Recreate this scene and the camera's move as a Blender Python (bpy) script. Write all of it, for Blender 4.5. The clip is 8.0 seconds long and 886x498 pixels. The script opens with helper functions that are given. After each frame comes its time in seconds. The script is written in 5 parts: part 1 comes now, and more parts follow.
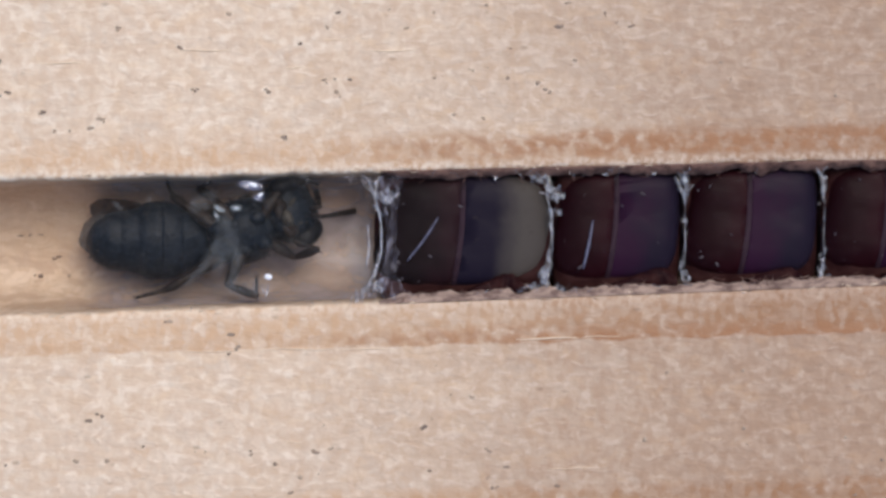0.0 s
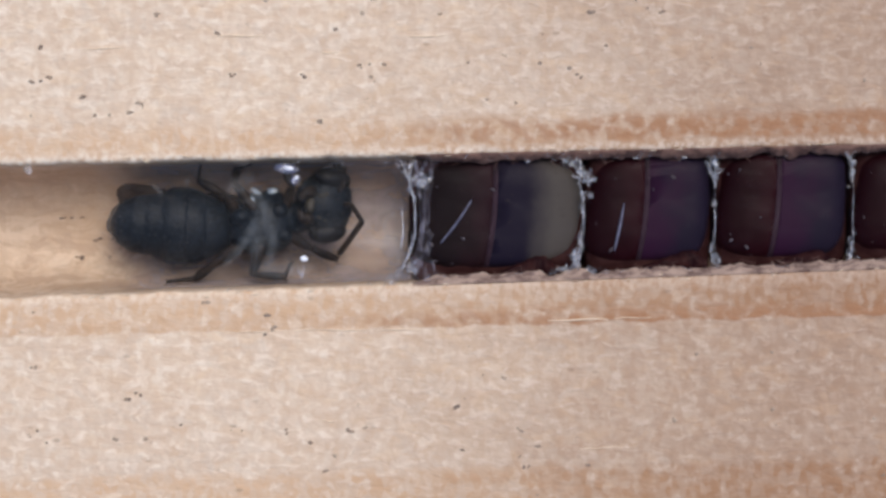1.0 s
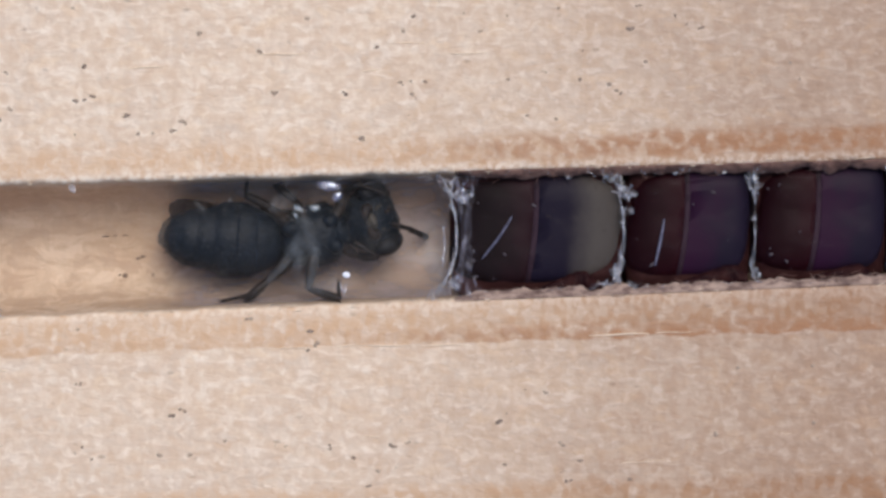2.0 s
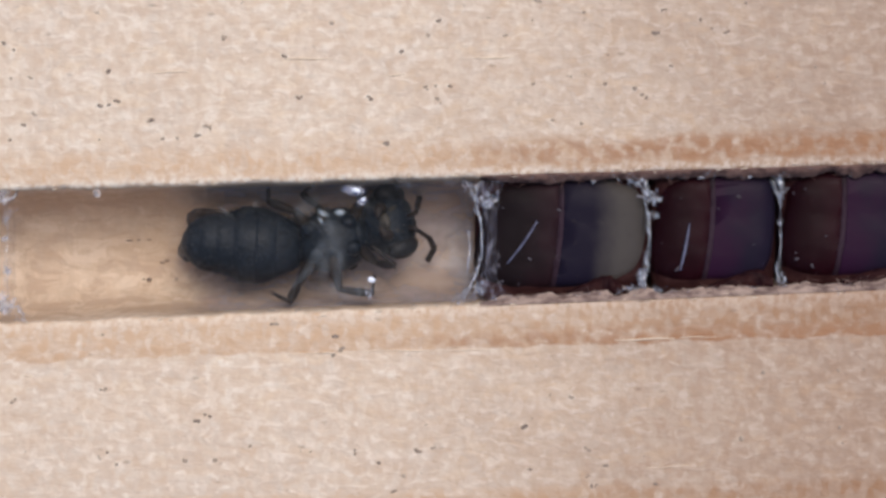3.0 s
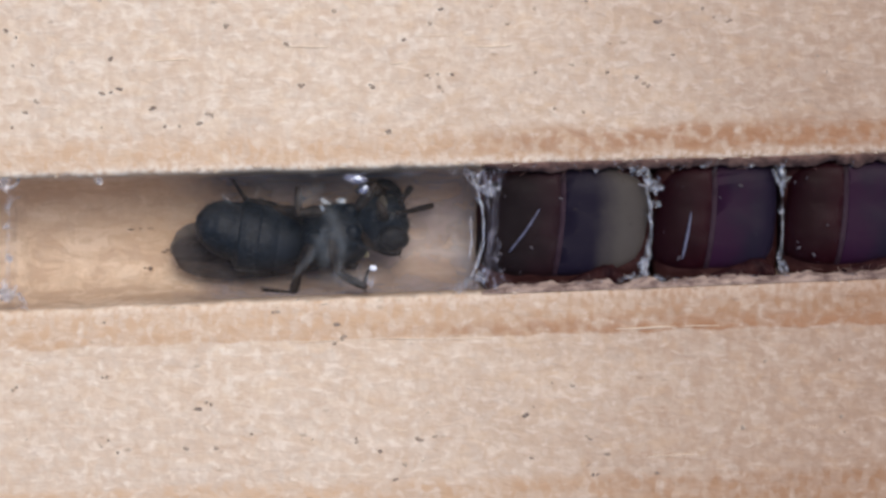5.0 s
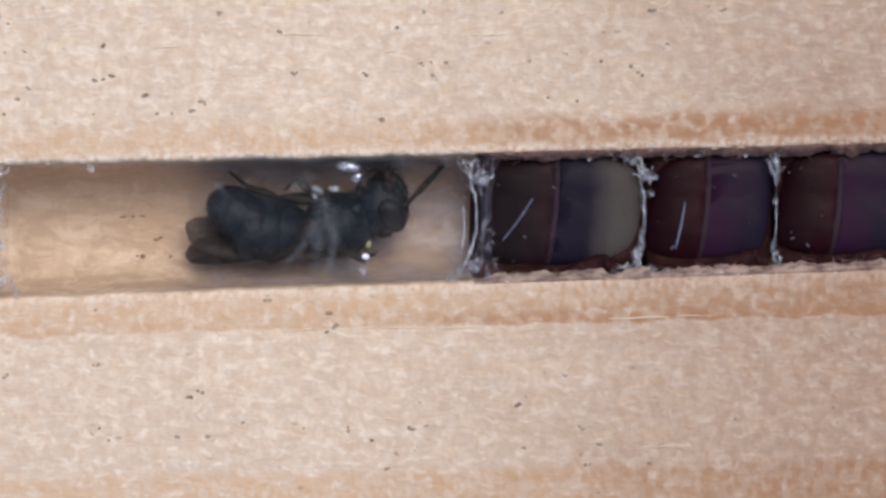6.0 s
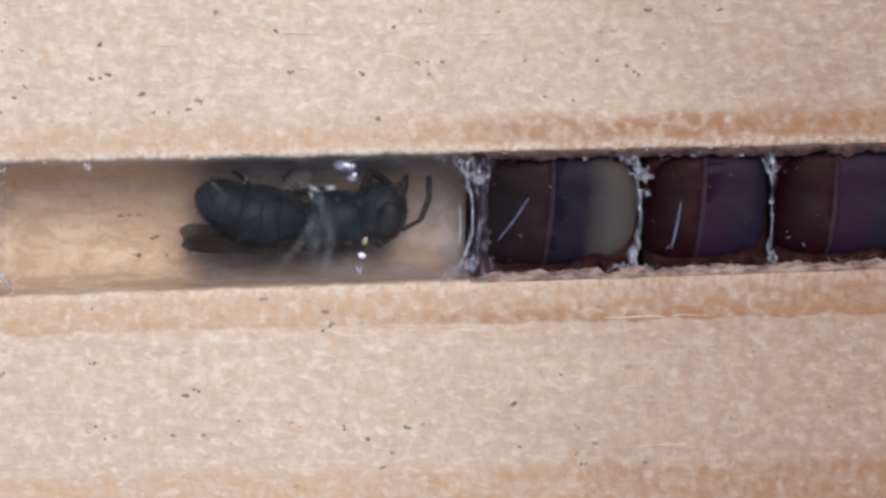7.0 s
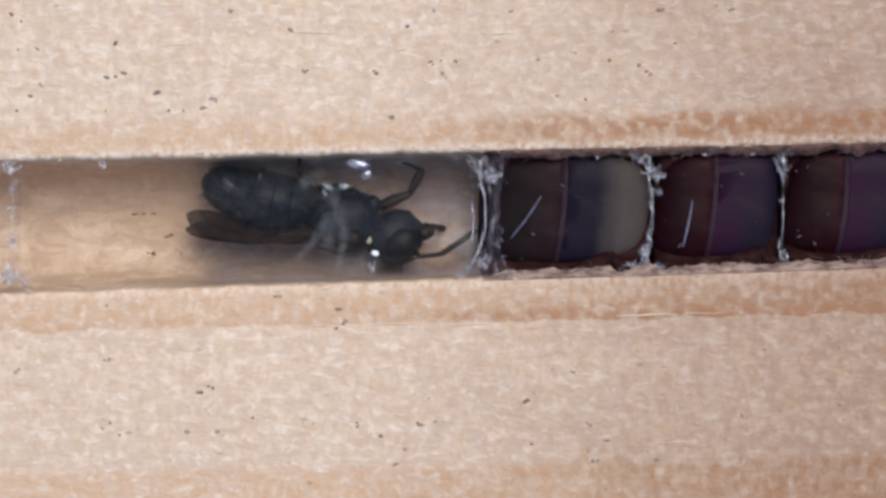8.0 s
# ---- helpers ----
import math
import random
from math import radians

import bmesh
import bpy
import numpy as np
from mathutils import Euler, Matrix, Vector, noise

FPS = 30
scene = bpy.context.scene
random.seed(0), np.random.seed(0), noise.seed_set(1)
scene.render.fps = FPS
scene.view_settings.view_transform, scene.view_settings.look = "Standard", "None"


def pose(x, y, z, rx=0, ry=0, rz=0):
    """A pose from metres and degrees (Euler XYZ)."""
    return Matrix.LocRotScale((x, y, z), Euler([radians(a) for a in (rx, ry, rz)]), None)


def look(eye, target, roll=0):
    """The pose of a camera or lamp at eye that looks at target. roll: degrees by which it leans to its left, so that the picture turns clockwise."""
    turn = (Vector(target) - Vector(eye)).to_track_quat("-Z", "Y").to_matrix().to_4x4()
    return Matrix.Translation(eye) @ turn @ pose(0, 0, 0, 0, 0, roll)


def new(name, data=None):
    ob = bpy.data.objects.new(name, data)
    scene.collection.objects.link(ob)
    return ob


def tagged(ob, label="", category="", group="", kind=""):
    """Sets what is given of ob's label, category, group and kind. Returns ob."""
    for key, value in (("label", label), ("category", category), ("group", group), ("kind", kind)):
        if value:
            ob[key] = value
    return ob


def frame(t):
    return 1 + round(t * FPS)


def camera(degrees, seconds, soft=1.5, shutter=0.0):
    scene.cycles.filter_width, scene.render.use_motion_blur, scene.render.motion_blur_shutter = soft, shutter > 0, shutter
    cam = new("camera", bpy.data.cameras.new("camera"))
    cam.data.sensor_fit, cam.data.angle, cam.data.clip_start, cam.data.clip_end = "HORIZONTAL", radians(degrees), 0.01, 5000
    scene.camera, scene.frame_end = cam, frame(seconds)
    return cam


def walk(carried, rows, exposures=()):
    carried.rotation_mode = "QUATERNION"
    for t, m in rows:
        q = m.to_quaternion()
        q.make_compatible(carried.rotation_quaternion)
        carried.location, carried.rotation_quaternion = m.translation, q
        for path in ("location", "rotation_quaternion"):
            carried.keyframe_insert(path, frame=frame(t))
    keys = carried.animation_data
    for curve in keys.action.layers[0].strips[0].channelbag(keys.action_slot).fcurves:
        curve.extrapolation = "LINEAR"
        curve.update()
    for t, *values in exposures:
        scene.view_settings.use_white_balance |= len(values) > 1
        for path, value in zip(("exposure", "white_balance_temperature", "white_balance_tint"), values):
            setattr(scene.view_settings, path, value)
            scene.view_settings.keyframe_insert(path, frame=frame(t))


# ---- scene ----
# All lengths below are in millimetres; MM turns them into metres.
MM = 0.001
cam = camera(20.0, 8.0, 3.1)
# seconds, eye x, y, z, turn about x, y, z
PATH = [
    (0, 0.4965, 0.3595, 72.7134, -0.444, -1.956, 0.269),
    (0.5, 0.3603, -0.1215, 73.0638, -0.333, -1.833, 0.352),
    (1, 1.4356, 0.1595, 73.8598, -0.679, -0.450, 0.344),
    (1.5, 1.2266, -0.3466, 74.3015, 0.035, -0.001, 0.165),
    (3, 0.1235, 0.4249, 74.1855, -0.412, 0.057, 0.009),
    (3.5, 0.0000, 0.0003, 74.1047, -0.000, 0.000, -0.000),
    (4, -0.0305, -0.0742, 74.1979, -0.140, -0.005, 0.046),
    (5.5, 0.0484, -0.5480, 74.1371, 0.032, -0.000, 0.190),
    (6, 0.2193, -0.4709, 73.9607, -0.242, 0.006, 0.347),
    (6.5, 0.2115, -1.1511, 73.9284, 0.387, -0.071, 0.345),
    (7, 0.3251, -0.6419, 74.0312, -0.132, -0.001, 0.416),
    (7.5, 0.1452, -1.0785, 74.1281, 0.240, -0.026, 0.445),
    (8, 0.0444, -1.3169, 74.4635, 0.341, 0.072, 0.539),
]
walk(cam, [(t, pose(x * MM, y * MM, z * MM, rx, ry, rz)) for t, x, y, z, rx, ry, rz in PATH])

# ---- light: soft daylight from beyond the far edge of the block ----
scene.view_settings.exposure = 0.34
world = bpy.data.worlds.new("daylight")
world.use_nodes = True
scene.world = world
sky = world.node_tree.nodes.new("ShaderNodeTexSky")
sky.sky_type, sky.sun_disc = "NISHITA", False
sky.sun_elevation, sky.sun_rotation = radians(65), radians(24)
back = world.node_tree.nodes["Background"]
world.node_tree.links.new(sky.outputs[0], back.inputs[0])
back.inputs[1].default_value = 0.10
sun = new("sun", bpy.data.lights.new("sun", "SUN"))
sun.data.energy, sun.data.angle, sun.data.color = 1.85, radians(38), (1.0, 0.93, 0.855)
sun.matrix_world = look((0.034, 0.077, 0.18), (0, 0, 0))


# ---- materials ----
def material(name):
    m = bpy.data.materials.new(name)
    m.use_nodes = True
    return m, m.node_tree, m.node_tree.nodes["Principled BSDF"]


def node(tree, kind, **values):
    n = tree.nodes.new(kind)
    for key, value in values.items():
        n.inputs[key].default_value = value
    return n


def coords(tree, scale, turn=(0, 0, 0)):
    """Object coordinates with so many units to the millimetre."""
    c = tree.nodes.new("ShaderNodeTexCoord")
    m = node(tree, "ShaderNodeMapping", Scale=[1000 * s for s in scale], Rotation=turn)
    tree.links.new(c.outputs["Object"], m.inputs["Vector"])
    return m.outputs["Vector"]


def noise_at(tree, scale, detail=3.0, rough=0.55, distort=0.0, turn=(0, 0, 0)):
    n = node(tree, "ShaderNodeTexNoise", Scale=1.0, Detail=detail, Roughness=rough, Distortion=distort)
    tree.links.new(coords(tree, scale, turn), n.inputs["Vector"])
    return n.outputs["Fac"]


def ramp(tree, value, low, high, a=0.0, b=1.0):
    n = node(tree, "ShaderNodeMapRange")
    n.interpolation_type = "SMOOTHSTEP"
    for key, v in (("From Min", low), ("From Max", high), ("To Min", a), ("To Max", b)):
        n.inputs[key].default_value = v
    tree.links.new(value, n.inputs["Value"])
    return n.outputs["Result"]


def math2(tree, op, a, b):
    n = tree.nodes.new("ShaderNodeMath")
    n.operation = op
    for i, v in enumerate((a, b)):
        if isinstance(v, (int, float)):
            n.inputs[i].default_value = v
        else:
            tree.links.new(v, n.inputs[i])
    return n.outputs[0]


def blend(tree, factor, a, b):
    n = tree.nodes.new("ShaderNodeMix")
    n.data_type = "RGBA"
    for sock, v in ((n.inputs[0], factor), (n.inputs[6], a), (n.inputs[7], b)):
        if isinstance(v, (int, float)):
            sock.default_value = v
        elif isinstance(v, tuple):
            sock.default_value = (*v, 1)
        else:
            tree.links.new(v, sock)
    return n.outputs[2]


def bump(tree, shader, height, strength, distance):
    n = node(tree, "ShaderNodeBump", Strength=strength, Distance=distance * MM)
    tree.links.new(height, n.inputs["Height"])
    tree.links.new(n.outputs[0], shader.inputs["Normal"])


def wood_material(name):
    """Pale sawn softwood: mottled cut cells, short grain streaks, orange growth bands along the grain, weathered
    towards one end with the light's fall-off painted in, lips painted as catching light, browner with painted shade and
    marked by the cutter inside the groove.
    """
    m, t, s = material(name)
    mottle = noise_at(t, (2.3, 2.5, 2.5), 3.0, 0.46, 0.3)
    fine = noise_at(t, (6.0, 4.2, 4.2), 2.0, 0.5)
    fleck = noise_at(t, (2.7, 3.3, 3.3), 2.0, 0.5)
    grain = noise_at(t, (0.7, 5.0, 5.0), 2.0, 0.5, 0.5, (0, 0, radians(-1.8)))
    streak = noise_at(t, (0.35, 2.2, 2.2), 3.0, 0.6, 0.3, (0, 0, radians(-1.8)))
    patch = noise_at(t, (0.20, 0.38, 0.38), 3.0, 0.5)
    cells = node(t, "ShaderNodeTexVoronoi", Scale=1.0, Randomness=1.0)
    cells.feature = "SMOOTH_F1"
    cells.inputs["Smoothness"].default_value = 0.25
    t.links.new(coords(t, (5.2, 3.4, 3.4)), cells.inputs["Vector"])
    tone = t.nodes.new("ShaderNodeSeparateColor")
    t.links.new(cells.outputs["Color"], tone.inputs[0])
    c = t.nodes.new("ShaderNodeTexCoord")
    sep = t.nodes.new("ShaderNodeSeparateXYZ")
    t.links.new(c.outputs["Object"], sep.inputs[0])
    along = math2(t, "ADD", math2(t, "MULTIPLY", sep.outputs[0], 1000), math2(t, "MULTIPLY", math2(t, "SUBTRACT", patch, 0.5), 9.0))
    # Light falling off from the far to the near side is painted here.
    along = math2(t, "SUBTRACT", along, math2(t, "MULTIPLY", sep.outputs[1], 150))
    across = math2(t, "SUBTRACT", math2(t, "MULTIPLY", sep.outputs[1], 1000), math2(t, "MULTIPLY", sep.outputs[0], 32))
    across = math2(t, "ADD", across, math2(t, "MULTIPLY", math2(t, "SUBTRACT", noise_at(t, (0.9, 1.8, 1.8), 4.0, 0.6), 0.5), 0.5))
    # Holds both the weathered end of the wood and a painted fall-off of light.
    worn_and_dim = ramp(t, along, -5.5, 15.0)
    pale = blend(t, worn_and_dim, (0.82, 0.674, 0.527), (0.505, 0.362, 0.265))
    tan = blend(t, worn_and_dim, (0.665, 0.482, 0.342), (0.39, 0.258, 0.180))
    bright = blend(t, worn_and_dim, (0.92, 0.785, 0.645), (0.60, 0.455, 0.355))
    orange = blend(t, worn_and_dim, (0.66, 0.43, 0.265), (0.35, 0.182, 0.095))
    grey = blend(t, worn_and_dim, (0.640, 0.520, 0.420), (0.460, 0.338, 0.255))
    honey = blend(t, worn_and_dim, (0.800, 0.600, 0.410), (0.530, 0.342, 0.215))
    dash = noise_at(t, (1.6, 3.8, 3.8), 2.0, 0.55, 0.7, (0, 0, radians(-1.8)))
    nick = noise_at(t, (2.2, 4.5, 4.5), 2.0, 0.55, 0.4, (0, 0, radians(-1.8)))
    blotch = noise_at(t, (0.75, 1.1, 1.1), 3.0, 0.6, 0.8)
    tint = noise_at(t, (1.3, 2.0, 2.0), 2.0, 0.5, 0.5)
    col = blend(t, ramp(t, mottle, 0.36, 0.70, 0, 0.75), pale, tan)
    col = blend(t, ramp(t, blotch, 0.42, 0.66, 0, 0.55), col, grey)
    col = blend(t, ramp(t, tint, 0.50, 0.70, 0, 0.60), col, honey)
    col = blend(t, math2(t, "MULTIPLY", ramp(t, math2(t, "MULTIPLY", sep.outputs[1], 1000), -3.2, -8.5), ramp(t, worn_and_dim, 0.0, 0.8, 0.45, 0.0)), col, grey)
    col = blend(t, ramp(t, fine, 0.48, 0.72, 0, 0.4), col, tan)
    col = blend(t, ramp(t, streak, 0.50, 0.74, 0, 0.5), col, tan)
    col = blend(t, ramp(t, grain, 0.58, 0.74, 0, 0.30), col, tan)
    col = blend(t, ramp(t, tone.outputs[0], 0.35, 0.95, 0, 0.36), col, tan)
    col = blend(t, ramp(t, tone.outputs[1], 0.55, 1.0, 0, 0.30), col, bright)
    col = blend(t, ramp(t, dash, 0.42, 0.28, 0, 0.65), col, tan)
    col = blend(t, ramp(t, dash, 0.55, 0.72, 0, 0.72), col, bright)
    col = blend(t, math2(t, "MULTIPLY", ramp(t, nick, 0.66, 0.74, 0, 0.5), ramp(t, blotch, 0.40, 0.60)), col, (0.36, 0.245, 0.17))
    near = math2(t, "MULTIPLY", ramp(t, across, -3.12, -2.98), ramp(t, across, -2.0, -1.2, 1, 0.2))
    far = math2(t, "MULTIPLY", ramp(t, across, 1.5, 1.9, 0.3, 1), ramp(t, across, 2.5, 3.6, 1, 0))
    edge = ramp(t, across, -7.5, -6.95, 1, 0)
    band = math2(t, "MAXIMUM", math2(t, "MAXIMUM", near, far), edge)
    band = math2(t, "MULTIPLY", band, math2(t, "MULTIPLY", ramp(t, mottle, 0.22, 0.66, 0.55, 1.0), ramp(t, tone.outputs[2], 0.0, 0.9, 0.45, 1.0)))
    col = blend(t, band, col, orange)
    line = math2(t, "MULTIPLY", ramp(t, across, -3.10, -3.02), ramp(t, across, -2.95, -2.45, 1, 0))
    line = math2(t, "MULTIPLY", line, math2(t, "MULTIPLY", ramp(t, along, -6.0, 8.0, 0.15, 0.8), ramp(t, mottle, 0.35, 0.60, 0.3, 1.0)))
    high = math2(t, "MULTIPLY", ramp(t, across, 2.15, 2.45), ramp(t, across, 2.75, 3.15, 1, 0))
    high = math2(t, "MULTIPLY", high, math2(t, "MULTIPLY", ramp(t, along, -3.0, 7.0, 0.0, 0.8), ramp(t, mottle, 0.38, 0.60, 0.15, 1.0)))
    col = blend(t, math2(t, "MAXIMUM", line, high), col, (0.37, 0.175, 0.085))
    # Gleam of light caught along both groove lips, painted paler.
    far_lip_gleam = math2(t, "MULTIPLY", ramp(t, across, 1.86, 2.0), ramp(t, across, 2.08, 2.34, 1, 0))
    near_lip_gleam = math2(t, "MULTIPLY", ramp(t, across, -2.25, -1.95), ramp(t, across, -1.80, -1.68, 1, 0))
    lip = math2(t, "MULTIPLY", math2(t, "MAXIMUM", far_lip_gleam, math2(t, "MULTIPLY", near_lip_gleam, 0.45)), ramp(t, fine, 0.38, 0.62, 0.15, 0.9))
    col = blend(t, lip, col, bright)
    light = math2(t, "MULTIPLY", ramp(t, fleck, 0.55, 0.68), ramp(t, mottle, 0.56, 0.42))
    col = blend(t, math2(t, "MULTIPLY", math2(t, "MULTIPLY", light, 0.55), math2(t, "SUBTRACT", 1.0, math2(t, "MULTIPLY", band, 0.7))), col, bright)
    pores = node(t, "ShaderNodeTexVoronoi", Scale=1.0)
    t.links.new(coords(t, (0.50, 1.1, 1.1)), pores.inputs["Vector"])
    col = blend(t, ramp(t, pores.outputs["Distance"], 0.02, 0.085, 0.45, 0), col, (0.22, 0.14, 0.09))
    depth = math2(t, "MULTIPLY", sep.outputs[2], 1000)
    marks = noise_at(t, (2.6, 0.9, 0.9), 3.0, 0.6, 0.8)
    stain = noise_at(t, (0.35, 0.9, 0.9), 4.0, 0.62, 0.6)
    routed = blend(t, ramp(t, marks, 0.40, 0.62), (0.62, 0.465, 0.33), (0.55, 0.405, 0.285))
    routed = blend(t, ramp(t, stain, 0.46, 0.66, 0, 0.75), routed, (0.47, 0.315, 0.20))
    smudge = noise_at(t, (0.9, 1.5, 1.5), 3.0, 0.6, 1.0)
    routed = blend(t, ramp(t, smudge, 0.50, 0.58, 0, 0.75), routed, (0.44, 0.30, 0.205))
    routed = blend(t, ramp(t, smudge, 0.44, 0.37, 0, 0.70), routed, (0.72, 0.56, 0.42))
    # Shade of the far wall, painted as a browner far half of the floor.
    far_floor_shade = math2(t, "MULTIPLY", ramp(t, math2(t, "ADD", across, math2(t, "MULTIPLY", smudge, 0.9)), 0.42, 0.62), ramp(t, along, -11.5, -7.0, 0.25, 0.75))
    routed = blend(t, far_floor_shade, routed, (0.47, 0.315, 0.195))
    # Depth brings in the browner cut face, with groove shade painted along.
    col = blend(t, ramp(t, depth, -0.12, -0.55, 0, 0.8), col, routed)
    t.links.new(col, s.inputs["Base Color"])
    s.inputs["Roughness"].default_value = 0.62
    s.inputs["Specular IOR Level"].default_value = 0.3
    bump(t, s, math2(t, "ADD", math2(t, "ADD", mottle, dash), math2(t, "MULTIPLY", fleck, 0.6)), 0.38, 0.10)
    return m


def plain_material(name, a, b, scale, rough, spec=0.5, relief=0.0, coat=0.0):
    """Two tones mixed by noise, with a fine relief."""
    m, t, s = material(name)
    n = noise_at(t, scale, 4.0, 0.6)
    t.links.new(blend(t, ramp(t, n, 0.35, 0.68), a, b), s.inputs["Base Color"])
    s.inputs["Roughness"].default_value = rough
    s.inputs["Specular IOR Level"].default_value = spec
    s.inputs["Coat Weight"].default_value = coat
    s.inputs["Coat Roughness"].default_value = 0.12
    if relief:
        bump(t, s, n, 0.6, relief)
    return m


def film_material(name, tint, clear_low, clear_high, scale, gloss=0.25, rough=0.2, soft_rim=False, through_tint=(1, 1, 1), band=(0.36, 0.70), thin_out=False, fade_in=None):
    """Thin clear skin: mostly see-through, with a milky scatter that varies and a weak gloss."""
    m, t, s = material(name)
    out = t.nodes["Material Output"]
    t.nodes.remove(s)
    see = node(t, "ShaderNodeBsdfTransparent", Color=(*through_tint, 1))
    milk = node(t, "ShaderNodeBsdfDiffuse", Color=(*tint, 1))
    shine = node(t, "ShaderNodeBsdfGlossy", Color=(1, 1, 1, 1), Roughness=rough)
    n = noise_at(t, scale, 4.0, 0.65, 0.4)
    if through_tint != (1, 1, 1):
        c, x = t.nodes.new("ShaderNodeTexCoord"), t.nodes.new("ShaderNodeSeparateXYZ")
        t.links.new(c.outputs["Object"], x.inputs[0])
        fade = ramp(t, math2(t, "ADD", math2(t, "MULTIPLY", x.outputs[0], 1000), math2(t, "MULTIPLY", n, 1.0)), -2.5, -1.6)
        t.links.new(blend(t, fade, (1.0, 1.0, 1.0), through_tint), see.inputs["Color"])
    body = t.nodes.new("ShaderNodeMixShader")
    body.inputs[0].default_value = gloss
    t.links.new(milk.outputs[0], body.inputs[1])
    t.links.new(shine.outputs[0], body.inputs[2])
    mix = t.nodes.new("ShaderNodeMixShader")
    amount = ramp(t, n, *band, 1 - clear_low, 1 - clear_high)
    if soft_rim:
        c = t.nodes.new("ShaderNodeTexCoord")
        d = t.nodes.new("ShaderNodeVectorMath")
        d.operation = "DISTANCE"
        flat = node(t, "ShaderNodeMapping", Scale=(1, 1, 0))
        t.links.new(c.outputs["Generated"], flat.inputs["Vector"])
        t.links.new(flat.outputs[0], d.inputs[0])
        d.inputs[1].default_value = (0.5, 0.5, 0)
        amount = math2(t, "MULTIPLY", amount, ramp(t, d.outputs["Value"], 0.12, 0.48, 1, 0))
    if fade_in:
        c, x = t.nodes.new("ShaderNodeTexCoord"), t.nodes.new("ShaderNodeSeparateXYZ")
        t.links.new(c.outputs["Object"], x.inputs[0])
        amount = math2(t, "MULTIPLY", amount, ramp(t, math2(t, "ADD", math2(t, "MULTIPLY", x.outputs[0], 1000), math2(t, "MULTIPLY", n, 1.0)), *fade_in))
    if thin_out:
        c, x = t.nodes.new("ShaderNodeTexCoord"), t.nodes.new("ShaderNodeSeparateXYZ")
        t.links.new(c.outputs["Generated"], x.inputs[0])
        amount = math2(t, "MULTIPLY", amount, ramp(t, x.outputs[0], 0.40, 0.95, 1, 0))
    t.links.new(amount, mix.inputs[0])
    t.links.new(see.outputs[0], mix.inputs[1])
    t.links.new(body.outputs[0], mix.inputs[2])
    t.links.new(mix.outputs[0], out.inputs[0])
    b = node(t, "ShaderNodeBump", Strength=0.8, Distance=0.08 * MM)
    t.links.new(n, b.inputs["Height"])
    t.links.new(b.outputs[0], shine.inputs["Normal"])
    return m


WOOD = wood_material("softwood")
SLIVER = plain_material("pale_fibre", (0.80, 0.66, 0.50), (0.66, 0.50, 0.36), (3, 12, 12), 0.6)
# Tan wood fibre in the shade below the lips, darkened in its colour.
SHADED_FRAY = plain_material("shaded_tan_fibre", (0.22, 0.125, 0.10), (0.085, 0.047, 0.042), (3.0, 4.0, 4.0), 0.8, 0.1, 0.03)
FRAY_PALE = plain_material("tan_fibre", (0.43, 0.31, 0.25), (0.15, 0.095, 0.082), (2.0, 4.0, 4.0), 0.8, 0.1, 0.05)
SPECK = plain_material("dark_speck", (0.20, 0.145, 0.115), (0.48, 0.37, 0.28), (2.2, 2.2, 2.2), 0.8)
TABLE = plain_material("grey_tabletop", (0.32, 0.30, 0.28), (0.40, 0.38, 0.35), (0.2, 0.2, 0.2), 0.7)
BLACK = plain_material("black_chitin", (0.0050, 0.0082, 0.0125), (0.0125, 0.0185, 0.0265), (7, 7, 7), 0.46, 0.22, 0.07)
HAIR = plain_material("greyish_hair", (0.02, 0.02, 0.022), (0.07, 0.068, 0.066), (3, 3, 3), 0.6, 0.2)
LIMB = plain_material("dark_brown_chitin", (0.012, 0.010, 0.010), (0.035, 0.024, 0.018), (5, 5, 5), 0.5, 0.2)
EYE_BLACK = plain_material("eye_black", (0.006, 0.006, 0.007), (0.014, 0.014, 0.016), (12, 12, 12), 0.45, 0.18, 0.03)
DULL = plain_material("dull_olive_marking", (0.055, 0.048, 0.036), (0.03, 0.027, 0.022), (9, 9, 9), 0.5, 0.2)
PALE_LIP = plain_material("beige_lip", (0.075, 0.064, 0.05), (0.04, 0.035, 0.028), (7, 7, 7), 0.5, 0.2)
CREAM = plain_material("cream_marking", (0.60, 0.56, 0.36), (0.45, 0.42, 0.26), (9, 9, 9), 0.5)
WING = film_material("smoky_wing", (0.024, 0.0145, 0.011), 0.24, 0.08, (1.5, 4, 4), 0.03, 0.48)
LINING = film_material("wall_cellophane", (0.50, 0.435, 0.445), 0.70, 0.44, (0.8, 1.1, 1.1), 0.06, 0.35, fade_in=(-2.5, -0.6))
FILM = film_material("cellophane", (0.60, 0.42, 0.53), 0.999, 0.993, (0.9, 1.6, 1.6), 0.3, 0.25)
SKIN = film_material("grey_cellophane", (0.62, 0.62, 0.70), 0.994, 0.977, (0.9, 1.2, 1.2), 0.25, 0.25, False, (0.935, 0.925, 0.92))
SMEAR = film_material("milky_smear", (0.62, 0.68, 0.74), 0.975, 0.90, (3.5, 0.6, 0.6), 0.15, 0.35, True)
SILK = film_material("silk", (0.70, 0.68, 0.76), 0.96, 0.50, (5, 5, 5), 0.4, 0.22)
VEIL = film_material("silk_veil", (0.70, 0.68, 0.73), 0.995, 0.84, (7.0, 1.4, 1.4), 0.25, 0.3)
SHRED = film_material("silk_shred", (0.56, 0.57, 0.68), 0.94, 0.30, (3.4, 3.4, 3.4), 0.35, 0.25, False, (1, 1, 1), (0.40, 0.70))
